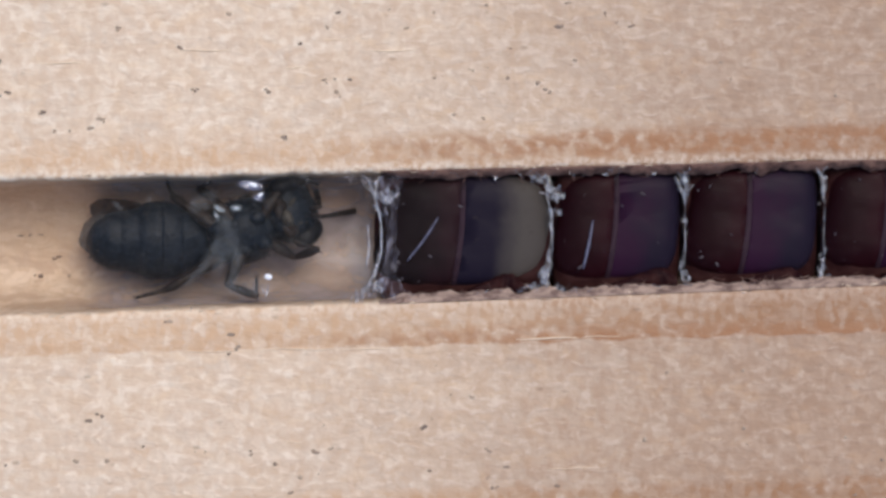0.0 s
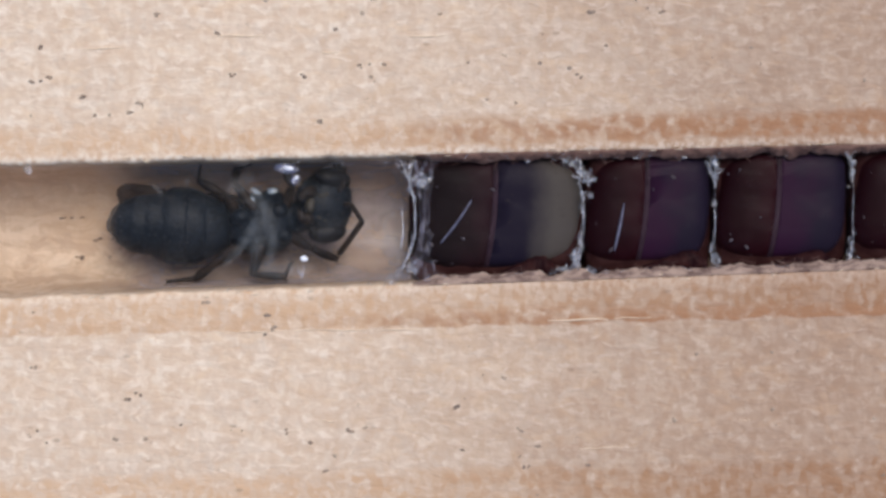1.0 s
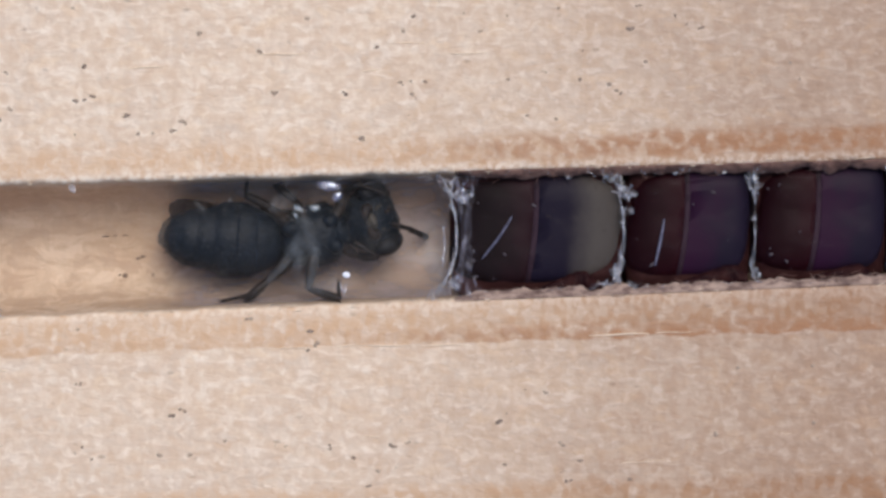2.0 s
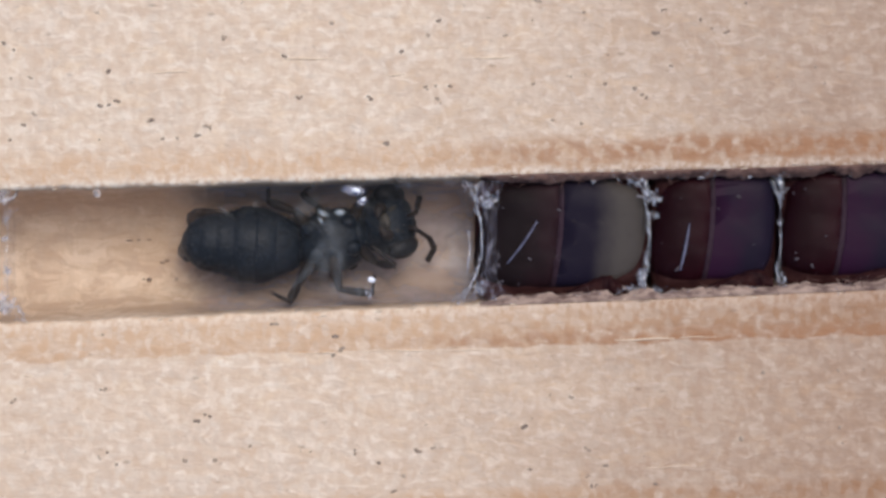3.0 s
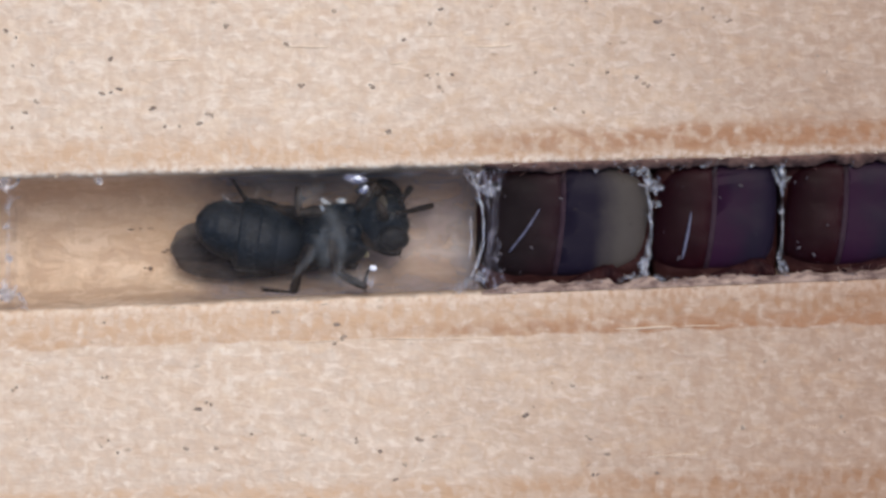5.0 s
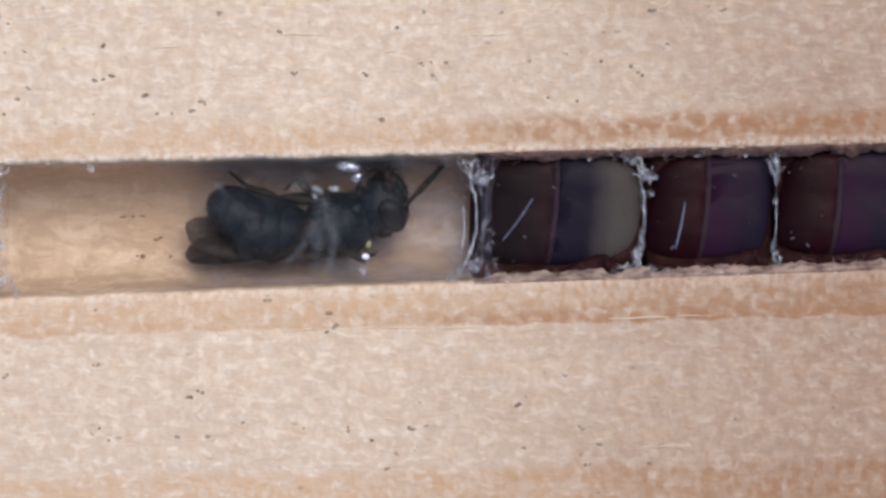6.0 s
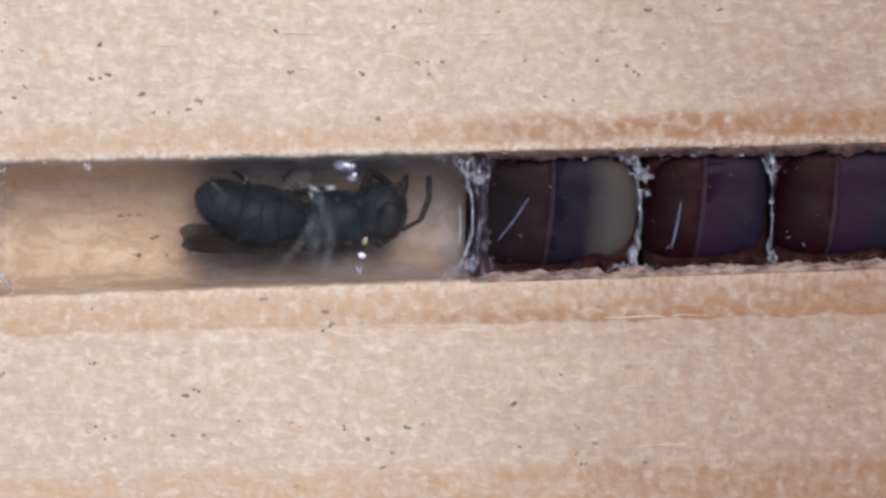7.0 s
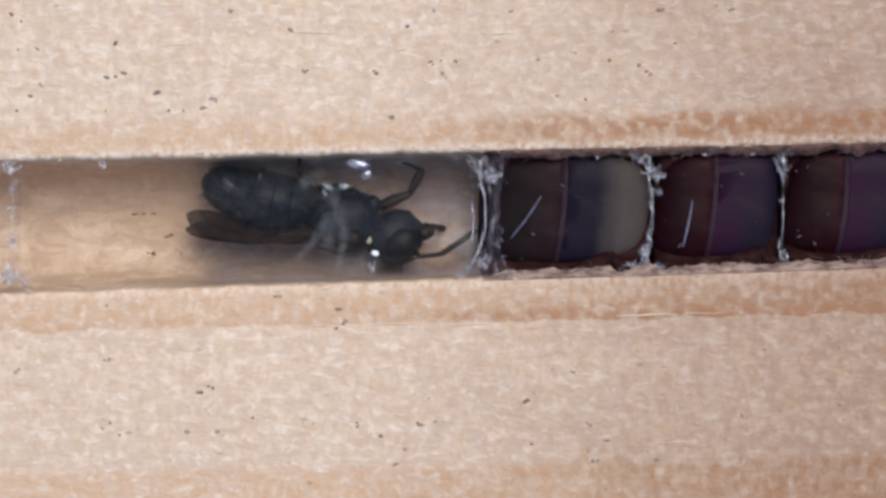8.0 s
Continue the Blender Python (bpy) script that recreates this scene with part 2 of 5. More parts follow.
WISP = film_material("silk_wisps", (0.53, 0.50, 0.64), 0.975, 0.66, (7.0, 2.0, 2.0), 0.15, 0.3, False, (1, 1, 1), (0.48, 0.72))
PINK_SILK = film_material("pinkish_silk", (0.86, 0.78, 0.79), 0.80, 0.30, (3.0, 3.0, 3.0), 0.3, 0.25)
MIST = film_material("silk_mist", (0.46, 0.42, 0.49), 0.985, 0.78, (4.5, 1.3, 1.3), 0.12, 0.3, False, (1, 1, 1), (0.40, 0.66), True)
GLINT_FLECK = plain_material("lilac_glint", (0.085, 0.068, 0.082), (0.035, 0.027, 0.034), (2, 2, 2), 0.4, 0.3)
STRAND = plain_material("silk_strand", (0.62, 0.59, 0.62), (0.30, 0.27, 0.32), (4, 4, 4), 0.3, 0.7)


def food_material(name, start, end, low, high, fleck, patchy=3.0):
    """Thick bee food whose tone shifts along the packet, from start to end between low and high."""
    m, t, s = material(name)
    c, x = t.nodes.new("ShaderNodeTexCoord"), t.nodes.new("ShaderNodeSeparateXYZ")
    t.links.new(c.outputs["Object"], x.inputs[0])
    n = noise_at(t, (0.8, 0.55, 0.55), 4.0, 0.6)
    f = ramp(t, math2(t, "ADD", math2(t, "MULTIPLY", x.outputs[0], 1000), math2(t, "MULTIPLY", math2(t, "SUBTRACT", n, 0.5), patchy)), low, high)
    col = blend(t, f, start, end)
    fine = noise_at(t, (5, 5, 5), 3.0, 0.6)
    col = blend(t, ramp(t, fine, 0.60, 0.74, 0, 0.5), col, fleck)
    t.links.new(col, s.inputs["Base Color"])
    s.inputs["Roughness"].default_value, s.inputs["Specular IOR Level"].default_value = 0.5, 0.06
    bump(t, s, n, 0.5, 0.03)
    return m


PASTE = food_material("dark_paste", (0.0095, 0.0008, 0.0020), (0.0215, 0.0030, 0.0056), -1.7, 0.2, (0.030, 0.008, 0.011))
DULL_PASTE = food_material("dull_dark_paste", (0.0085, 0.0048, 0.0054), (0.022, 0.0078, 0.0105), -1.7, 0.2, (0.024, 0.017, 0.017))
PURPLE = food_material("purple_syrup", (0.0235, 0.0058, 0.0205), (0.0125, 0.0085, 0.0185), 0.1, 1.5, (0.022, 0.010, 0.026))
SYRUP_TO_RESIDUE = food_material("syrup_drying_to_olive", (0.0098, 0.0070, 0.0165), (0.072, 0.061, 0.054), 0.75, 1.75, (0.05, 0.04, 0.035), 1.0)
BED = plain_material("maroon_bed", (0.021, 0.0060, 0.0062), (0.046, 0.018, 0.016), (1.3, 1.9, 1.9), 0.6, 0.05, 0.06)
CREASE = plain_material("dim_crease", (0.19, 0.19, 0.27), (0.07, 0.065, 0.10), (5, 5, 5), 0.4, 0.3)
RIM = plain_material("violet_rim", (0.040, 0.022, 0.031), (0.019, 0.010, 0.014), (1.5, 1.2, 1.2), 0.5, 0.05)
CRUMB = plain_material("crimson_crust", (0.012, 0.0025, 0.004), (0.034, 0.011, 0.010), (2.2, 2.6, 2.6), 0.5, 0.06, 0.08)
# The next three colours stand for sheen, glint and reflection on the lining.
SHEEN = film_material("bluish_sheen", (0.46, 0.56, 0.64), 0.90, 0.62, (6, 6, 6), 0.3, 0.25, True)
GLINT = plain_material("painted_glint", (0.92, 0.93, 0.97), (0.80, 0.80, 0.90), (9, 9, 9), 0.15, 0.8)
VIOLET = film_material("violet_gleam", (0.20, 0.22, 0.42), 0.78, 0.40, (5, 5, 5), 0.35, 0.15, True)


# ---- building helpers ----
def part(name, bm, mat, parent=None, label="", smooth=True, at=None):
    """Links a bmesh that is drawn in millimetres as one mesh object."""
    for v in bm.verts:
        v.co *= MM
    bmesh.ops.recalc_face_normals(bm, faces=bm.faces)
    for f in bm.faces:
        f.smooth = smooth
    mesh = bpy.data.meshes.new(name)
    bm.to_mesh(mesh)
    bm.free()
    mesh.materials.append(mat)
    ob = new(name, mesh)
    ob.parent = parent
    if at:
        ob.matrix_basis = at
    if label:
        tagged(ob, label)
    return ob


def place(x, y, z, rx=0, ry=0, rz=0):
    return pose(x * MM, y * MM, z * MM, rx, ry, rz)


def ball(bm, centre, radii, segments=20, rings=12, turn=None, power=1.0):
    """An ellipsoid; with power below 1 it grows boxy."""
    start = len(bm.verts)
    made = bmesh.ops.create_uvsphere(bm, u_segments=segments, v_segments=rings, radius=1.0)["verts"]
    for v in made:
        c = [math.copysign(abs(a) ** power, a) for a in v.co]
        p = Vector([a * r for a, r in zip(c, radii)])
        v.co = (turn @ p if turn else p) + Vector(centre)
    return made


def tube(bm, points, radii, sides=8):
    """A tapering limb through the points, closed at both ends."""
    points = [Vector(p) for p in points]
    rings = []
    for i, p in enumerate(points):
        d = (points[min(i + 1, len(points) - 1)] - points[max(i - 1, 0)]).normalized()
        side = d.cross(Vector((0, 0, 1)) if abs(d.z) < 0.9 else Vector((0, 1, 0))).normalized()
        up = side.cross(d)
        rings.append([bm.verts.new(p + radii[i] * (math.cos(a) * side + math.sin(a) * up)) for a in [2 * math.pi * k / sides for k in range(sides)]])
    for a, b in zip(rings, rings[1:]):
        for k in range(sides):
            bm.faces.new((a[k], a[(k + 1) % sides], b[(k + 1) % sides], b[k]))
    for ring in (rings[0], rings[-1]):
        bm.faces.new(ring)


def curve_points(points, steps=6):
    """A smooth line through the points."""
    pts = [Vector(p) for p in points]
    pts = [2 * pts[0] - pts[1], *pts, 2 * pts[-1] - pts[-2]]
    out = []
    for a, b, c, d in zip(pts, pts[1:], pts[2:], pts[3:]):
        for k in range(steps):
            u = k / steps
            out.append(0.5 * (2 * b + (c - a) * u + (2 * a - 5 * b + 4 * c - d) * u * u + (3 * b - a - 3 * c + d) * u ** 3))
    return [*out, pts[-2]]


def sheet(bm, rows, thickness, way=(0, 0, 1)):
    """A closed skin through a grid of points, with a thickness the given way; a film of no thickness is one layer."""
    if not thickness:
        top = [[bm.verts.new(p) for p in row] for row in rows]
        for a, b in zip(top, top[1:]):
            for k in range(len(a) - 1):
                bm.faces.new((a[k], a[k + 1], b[k + 1], b[k]))
        return
    shift = Vector(way) * thickness
    top = [[bm.verts.new(p) for p in row] for row in rows]
    low = [[bm.verts.new(Vector(p) - shift) for p in row] for row in rows]
    n, m = len(rows), len(rows[0])
    for grid, turn in ((top, 1), (low, -1)):
        for a, b in zip(grid, grid[1:]):
            for k in range(m - 1):
                bm.faces.new((a[k], a[k + 1], b[k + 1], b[k])[::turn])
    rim = [(0, k) for k in range(m)] + [(j, m - 1) for j in range(1, n)] + [(n - 1, k) for k in range(m - 2, -1, -1)] + [(j, 0) for j in range(n - 2, 0, -1)]
    for (i, j), (k, l) in zip(rim, rim[1:] + rim[:1]):
        bm.faces.new((top[i][j], low[i][j], low[k][l], top[k][l]))


# ---- the block with its groove ----
GROOVE_DEPTH = 3.1


def far_edge(x):
    return 1.98 + 0.028 * x


def near_edge(x):
    return -1.78 + 0.0415 * x


def wobble(x, y, z, size):
    return noise.noise(Vector((x * size, y * size, z * size)))


def wooden_block():
    xs = [-60, -45, -32, -24, *np.linspace(-18, 22, 401), 28, 36, 48, 60]
    bm = bmesh.new()
    grid = []
    for x in xs:
        hi = far_edge(x) + 0.05 * wobble(x, 3.1, 0, 1.1) + 0.035 * wobble(x, 7.7, 0, 4.0)
        lo = near_edge(x) + 0.05 * wobble(x, 11.3, 0, 0.9) + 0.035 * wobble(x, 17.7, 0, 4.0)
        mid, half = (hi + lo) / 2, (hi - lo) / 2
        row = [(-30.0, -16.0), (-30.0, 0.0)]
        row += [(y, 0.0) for y in np.linspace(-24, lo - 1.2, 14)]
        row += [(lo - d, 0.012 * wobble(x, d, 2, 2.5)) for d in (0.8, 0.5, 0.3, 0.18)]
        row += [(lo - 0.09, -0.015), (lo - 0.03, -0.05)]
        for k in range(1, 40):
            v = -1 + k / 20
            v = math.copysign(abs(v) ** 0.6, v)
            z = -GROOVE_DEPTH * (1 - abs(v) ** 3.4) ** (1 / 2.2)
            row.append((mid + v * half, min(-0.08, z) + 0.03 * wobble(x * 0.4, v * 4, 5, 1.5)))
        row += [(hi + 0.03, -0.05), (hi + 0.09, -0.015)]
        row += [(hi + d, 0.012 * wobble(x, d, 9, 2.5)) for d in (0.18, 0.3, 0.5, 0.8)]
        row += [(y, 0.0) for y in np.linspace(hi + 1.2, 24, 14)]
        row += [(30.0, 0.0), (30.0, -16.0)]
        grid.append([bm.verts.new((x, y, z)) for y, z in row])
    n = len(grid[0])
    for a, b in zip(grid, grid[1:]):
        for k in range(n):
            bm.faces.new((a[k], b[k], b[(k + 1) % n], a[(k + 1) % n]))
    for ring in (grid[0], grid[-1]):
        bm.faces.new(ring)
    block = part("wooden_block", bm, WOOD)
    tagged(block, "pale sawn softwood block with a routed nest groove", "nest block", kind="structure")
    return block


def tabletop():
    bm = bmesh.new()
    bmesh.ops.create_cube(bm, size=1.0)
    for v in bm.verts:
        v.co = (v.co.x * 900, v.co.y * 700, v.co.z * 24 - 28)
    bmesh.ops.bevel(bm, geom=list(bm.edges), offset=2.0, segments=2, affect="EDGES")
    tagged(part("tabletop", bm, TABLE, smooth=False), "plain grey tabletop under the wooden block", "table", kind="structure")


block = wooden_block()
tabletop()

# ---- the row of brood cells ----
def brood_cell(x0, x1, split, residue, seed, crusts, ends):
    """A rounded packet of dark bee food in its clear lining: paste, rim, and syrup that in one has dried at its end."""
    rnd = random.Random(seed)
    mid = (x0 + x1) / 2
    top, low = far_edge(mid) - 0.03, near_edge(mid) + 0.31
    yc, hy, hx, slope = (top + low) / 2, (top - low) / 2, (x1 - x0) / 2, 0.034
    holder = tagged(new("brood_cell"), "dark purple food packet sealed in clear lining", "brood cell", group="row of brood cells")
    holder.matrix_basis = place(mid, yc, -1.55)

    def block_between(a, b, grow=0.0):
        bm = bmesh.new()
        for v in ball(bm, (0, 0, 0), (1, 1, 1), 64, 40, power=1.0):
            x, y, z = (math.copysign(abs(c) ** e, c) for c, e in zip(v.co, (ends[0] if v.co.x < 0 else ends[1], 0.46, 0.3)))
            v.co = Vector((x * (hx + grow), y * (hy + grow), z * (1.25 + grow)))
            v.co += 0.05 * Vector((wobble(*v.co, 1.2), wobble(v.co.y, v.co.x, seed, 1.3), wobble(v.co.z, v.co.y, seed, 1.0)))
            v.co.y += slope * v.co.x
        for x, keep in ((a, 1), (b, -1)):
            if x is not None:
                cut = bmesh.ops.bisect_plane(bm, geom=[*bm.verts, *bm.edges, *bm.faces], dist=1e-5, plane_co=(x - mid, 0, 0), plane_no=(-keep, 0, 0), clear_outer=True)
                bmesh.ops.holes_fill(bm, edges=[e for e in cut["geom_cut"] if isinstance(e, bmesh.types.BMEdge)])
        for v in bm.verts:
            v.co.x += 0.13 * (v.co.y / hy) - 0.12 * (v.co.y / hy) ** 2
        return bm

    bm = bmesh.new()
    for v in ball(bm, (0, 0, 0), (1, 1, 1), 40, 24):
        x, y, z = (math.copysign(abs(c) ** e, c) for c, e in zip(v.co, (0.3, 0.4, 0.4)))
        v.co = Vector((x * (hx + 0.06), y * (hy + 0.42) - 0.08 + slope * x * hx, z * 1.04))
        v.co += 0.08 * Vector((0, wobble(*v.co, 2.0), wobble(v.co.y, v.co.x, seed, 2.5)))
    part("bed", bm, BED, holder, "dull brown-violet bed of dried food")
    part("paste", block_between(None, split), DULL_PASTE if residue else PASTE, holder, "almost black brown paste")
    part("rim", block_between(split, split + 0.15, 0.004), RIM, holder, "thin dull violet rim of dried syrup")
    part("syrup", block_between(split + 0.15, None), SYRUP_TO_RESIDUE if residue else PURPLE, holder, "dark syrup drying to olive at its end" if residue else "dark blue-purple syrup")
    part("lining", block_between(None, None, 0.05), FILM, holder, "clear wrinkled cellophane lining")
    for a, b, rise in crusts:
        bm = bmesh.new()
        rows = []
        for j in range(9):
            w = j / 8
            rows.append([(a - mid + (b - a) * u, -hy - 0.30 + slope * (a - mid + (b - a) * u) + w * (0.26 + rise * min(1, 1.5 * u) * (1 - 0.75 * max(0, u - 0.8) * 5) + 0.04 * wobble(9 * u, w, seed, 1)), 1.20 + 0.13 * math.sin(math.pi * w) + 0.08 * wobble(9 * u, 3 * w, seed + 4, 1)) for u in [i / 23 for i in range(24)]])
        sheet(bm, rows, 0.5)
        part("crust", bm, CRUMB, holder, "dark crimson crust along the seam")
    # Glints of the lining's gloss, set on it as pale specks.
    bm = bmesh.new()
    for k in range(7):
        if rnd.random() < 0.6:
            a = rnd.uniform(0.6, 1.4) * math.pi
            x, y = hx * 0.93 * math.copysign(abs(math.cos(a)) ** 0.5, math.cos(a)) * rnd.uniform(0.8, 1.0), hy * math.copysign(abs(math.sin(a)) ** 0.5, math.sin(a)) * rnd.uniform(0.75, 1.0)
        else:
            x, y = rnd.uniform(-0.8, 0.8) * hx, rnd.uniform(-0.85, 0.9) * hy
        r = rnd.uniform(0.012, 0.04)
        ball(bm, (x, y + slope * x, 1.285), (r * rnd.uniform(0.8, 3.0), r, 0.012), 7, 4, Matrix.Rotation(rnd.uniform(0, 3), 3, "Z"))
    tagged(part("lining_glints", bm, GLINT_FLECK, holder, "pale lilac specks painted as glints on the lining"), kind="stuff")
    return holder


def crease(cell, a, b, width):
    """A bright fold in the lining."""
    m = cell.matrix_basis.translation / MM
    bm = bmesh.new()
    pts = curve_points([(a[0] - m.x, a[1] - m.y, 1.30), ((a[0] * 0.45 + b[0] * 0.55) - m.x, (a[1] + b[1]) / 2 - m.y, 1.33), (b[0] - m.x, b[1] - m.y, 1.30)], 5)
    tube(bm, pts, [width * (0.25 + 0.75 * math.sin(math.pi * (0.08 + 0.84 * k / (len(pts) - 1)))) for k in range(len(pts))], 6)
    part("crease", bm, CREASE, cell, "pale bluish crease in the lining")


cell_one = brood_cell(1.06, 6.14, 3.46, True, 3, [(3.75, 5.35, 0.42)], (0.68, 0.64))
cell_two = brood_cell(6.26, 9.94, 7.95, False, 5, [(7.95, 9.85, 0.42)], (0.60, 0.26))
cell_three = brood_cell(10.12, 14.0, 11.85, False, 8, [(11.9, 13.5, 0.30)], (0.60, 0.26))
cell_four = brood_cell(14.18, 18.0, 15.9, False, 9, [(15.9, 17.5, 0.3)], (0.60, 0.26))
crease(cell_one, (1.95, -0.55), (2.85, 0.72), 0.035)
crease(cell_two, (7.08, -0.75), (7.36, 0.66), 0.045)


# ---- silk ----
def fibre(bm, points, width, steps=4, sides=5):
    pts = curve_points(points, steps)
    n = len(pts) - 1
    tube(bm, pts, [width * (0.3 + 0.7 * math.sin(math.pi * (0.08 + 0.84 * i / n))) for i in range(n + 1)], sides)


def crumple(bm, corners, seed, rough=0.10):
    """A crumpled scrap of skin between four corners."""
    a, b, c, d = (Vector(p) for p in corners)
    rows = []
    for j in range(10):
        v = j / 9
        rows.append([(a.lerp(b, u)).lerp(d.lerp(c, u), v) + rough * Vector((wobble(6 * u, 6 * v, seed, 0.7), wobble(6 * v, 6 * u, seed + 5, 0.7), 1.2 * wobble(7 * u, 7 * v, seed + 9, 1))) for u in [k / 9 for k in range(10)]])
    sheet(bm, rows, 0)


def silk_wall(x, bulge, tail, seed, spine, scraps, wisps, threads, lean):
    """A papery partition across the groove: a curved skin, a beaded spine, crumpled scraps at its ends and loose strands."""
    rnd = random.Random(seed)
    hi, lo = far_edge(x) - 0.02, near_edge(x) + 0.04
    h = (hi - lo) / 2
    holder = tagged(new("silk_partition"), "whitish translucent silk partition across the groove", "partition", group="silk partitions")
    holder.matrix_basis = place(x, (hi + lo) / 2, -0.2)

    def line(v, z=0.0):
        """A point on the partition, v from -1 (near edge) to 1 (far edge)."""
        return Vector((bulge * (1 - v * v) - tail * max(0.0, -v - 0.35) ** 2 * 2.2, v * h, z))

    bm = bmesh.new()
    rows = []
    for j in range(9):
        rows.append([line(k / 12 - 1, -0.12 - 2.1 * j / 8) + Vector((-lean * j / 8 + 0.04 * wobble(k * 0.5, j * 0.4, seed, 1), 0, 0)) for k in range(25)])
    sheet(bm, rows, 0)
    part("membrane", bm, MIST, holder)
    if lean > 0.2:
        bm = bmesh.new()
        rows = []
        for j in range(8):
            off = 0.06 - (lean * 1.5 + 0.05) * j / 7
            rows.append([line(k / 16 - 1, 0.09 - 0.012 * j) + Vector((off * (1 + 0.3 * wobble(k * 0.35, seed, 2, 1)), 0, 0.03 * wobble(k * 0.5, j * 0.7, seed, 1))) for k in range(33)])
        sheet(bm, rows, 0)
        part("veil", bm, VEIL, holder, "misty streaked silk beside the partition")
    for k in range(threads):
        a, b = sorted((rnd.uniform(-1, 0.9), rnd.uniform(-0.9, 1))) if k else (-0.98, 0.98)
        b = max(b, a + 0.4)
        off, drift = (-abs(rnd.gauss(0, lean)), rnd.uniform(-0.6, 0.6) * lean) if k else (0, 0)
        bm = bmesh.new()
        fibre(bm, [line(min(0.99, a + (b - a) * i / 8), rnd.uniform(0.05, 0.13)) + Vector((off + drift * i / 8 + 0.05 * wobble(i, seed + k, 1, 0.7), 0, 0)) for i in range(9)], spine * (0.7 if k else 1.0) * rnd.uniform(0.6, 1.0))
        part("rim_thread", bm, SILK, holder, "pale thread along the partition")
    for side in (-1, 1):
        spread = 0.42 if side > 0 else 0.26
        for k in range(scraps[0] if side < 0 else scraps[1]):
            reach = abs(rnd.gauss(0, spread))
            w = rnd.uniform(0.10, 0.28)
            lean_out = rnd.gauss(0.0, 0.02 + 0.45 * max(0.0, 0.42 - reach))
            c = line(side * max(0.05, 0.97 - reach)) + Vector((lean_out, 0, rnd.uniform(-0.30, 0.10)))
            a = rnd.gauss(math.pi / 2, 0.28) - side * 1.6 * lean_out
            d, e = Vector((math.cos(a), math.sin(a), rnd.uniform(-0.4, 0.4))) * w, Vector((-math.sin(a), math.cos(a), rnd.uniform(-0.5, 0.5))) * w * rnd.uniform(0.10, 0.30)
            bm = bmesh.new()
            crumple(bm, [c - d - e, c + d - 0.3 * e, c + 0.8 * d + e, c - 0.6 * d + 0.6 * e], seed + k + side, 0.35 * w)
            part("scrap", bm, SHRED, holder, "torn bluish-white silk shred")
    for k in range(wisps):
        side = rnd.choice((-1, 1))
        v = side * (1 - abs(rnd.gauss(0, 0.28)))
        v = max(-0.97, min(0.97, v))
        p = line(v, rnd.uniform(-0.2, 0.12))
        run = rnd.uniform(0.1, 0.4) * rnd.choice((-1, 1, 1))
        q = p + Vector((run, rnd.uniform(-0.05, 0.2) * side, rnd.uniform(-0.1, 0.05)))
        q.y = max(-h, min(h, q.y))
        bm = bmesh.new()
        fibre(bm, [p, (p + q) / 2 + Vector((0, rnd.uniform(-0.08, 0.08), 0.03)), q], rnd.uniform(0.008, 0.022))
        part("strand", bm, STRAND if rnd.random() < 0.3 else SILK, holder)
    return holder


silk_wall(0.70, 0.50, 0.16, 1, 0.050, (6, 8), 16, 5, 0.16)
silk_wall(5.72, 0.44, 0.10, 2, 0.022, (18, 22), 9, 3, 0.05)
silk_wall(9.98, 0.06, 0.0, 4, 0.014, (7, 18), 6, 3, 0.05)
silk_wall(14.08, 0.03, 0.0, 6, 0.010, (5, 7), 4, 2, 0.05)
silk_wall(-12.95, 0.12, -0.5, 7, 0.020, (5, 5), 10, 4, 0.12)


def silk_mist():
    """A misty skin of silk between the first partition and the first packet, frayed at its ends."""
    bm = bmesh.new()
    rows = []
    for j in range(9):
        u = j / 8
        rows.append([(0.34 * (1 - v * v) - 0.45 * max(0.0, -v - 0.35) ** 2 + (u - 0.10) * (0.34 + (1.1 if v < 0 else 0.8) * abs(v) ** 3 + 0.28 * wobble(v * 6, 2, 1, 1)), 1.78 * v, 0.03 * wobble(6 * u, 6 * v, 4, 1)) for v in [k / 16 - 1 for k in range(33)]])
    sheet(bm, rows, 0)
    tagged(part("silk_mist", bm, WISP, at=place(1.0, 0.13, -0.14)), "misty grey-lilac silk web against the first packet", "silk web")


silk_mist()


def silk_tuft(x, y, size, seed):
    """A crumpled bright scrap of silk."""
    bm = bmesh.new()
    for k in range(2):
        a = seed + 1.4 * k
        d, e = Vector((math.cos(a), math.sin(a), 0.1)) * size, Vector((-math.sin(a), math.cos(a), -0.1)) * size * 0.7
        crumple(bm, [-d - e, d - 0.4 * e, d * 0.6 + e, -d * 0.5 + e], seed + k, size * 0.8)
    tagged(part("silk_tuft", bm, SHRED if x > 0 else PINK_SILK, at=place(x, y, -0.2)), "small bright crumpled scrap of white silk", "silk tuft", group="silk tufts")


for x, y, size in ((-13.0, 1.45, 0.22), (-12.95, 0.2, 0.10), (-12.85, -0.75, 0.13), (-12.95, -1.75, 0.28), (6.28, 1.42, 0.22), (6.36, 0.90, 0.10), (6.42, -1.45, 0.25), (1.35, 1.35, 0.26), (1.15, -1.25, 0.20), (4.5, 1.92, 0.09), (5.6, 1.95, 0.10), (7.7, 2.05, 0.09), (9.1, 2.08, 0.10), (-10.2, 1.55, 0.12), (9.98, 1.5, 0.06), (10.02, 0.68, 0.09), (10.06, 0.3, 0.05), (13.98, 1.2, 0.04)):
    silk_tuft(x, y, size, int(100 + 10 * x + 7 * y))


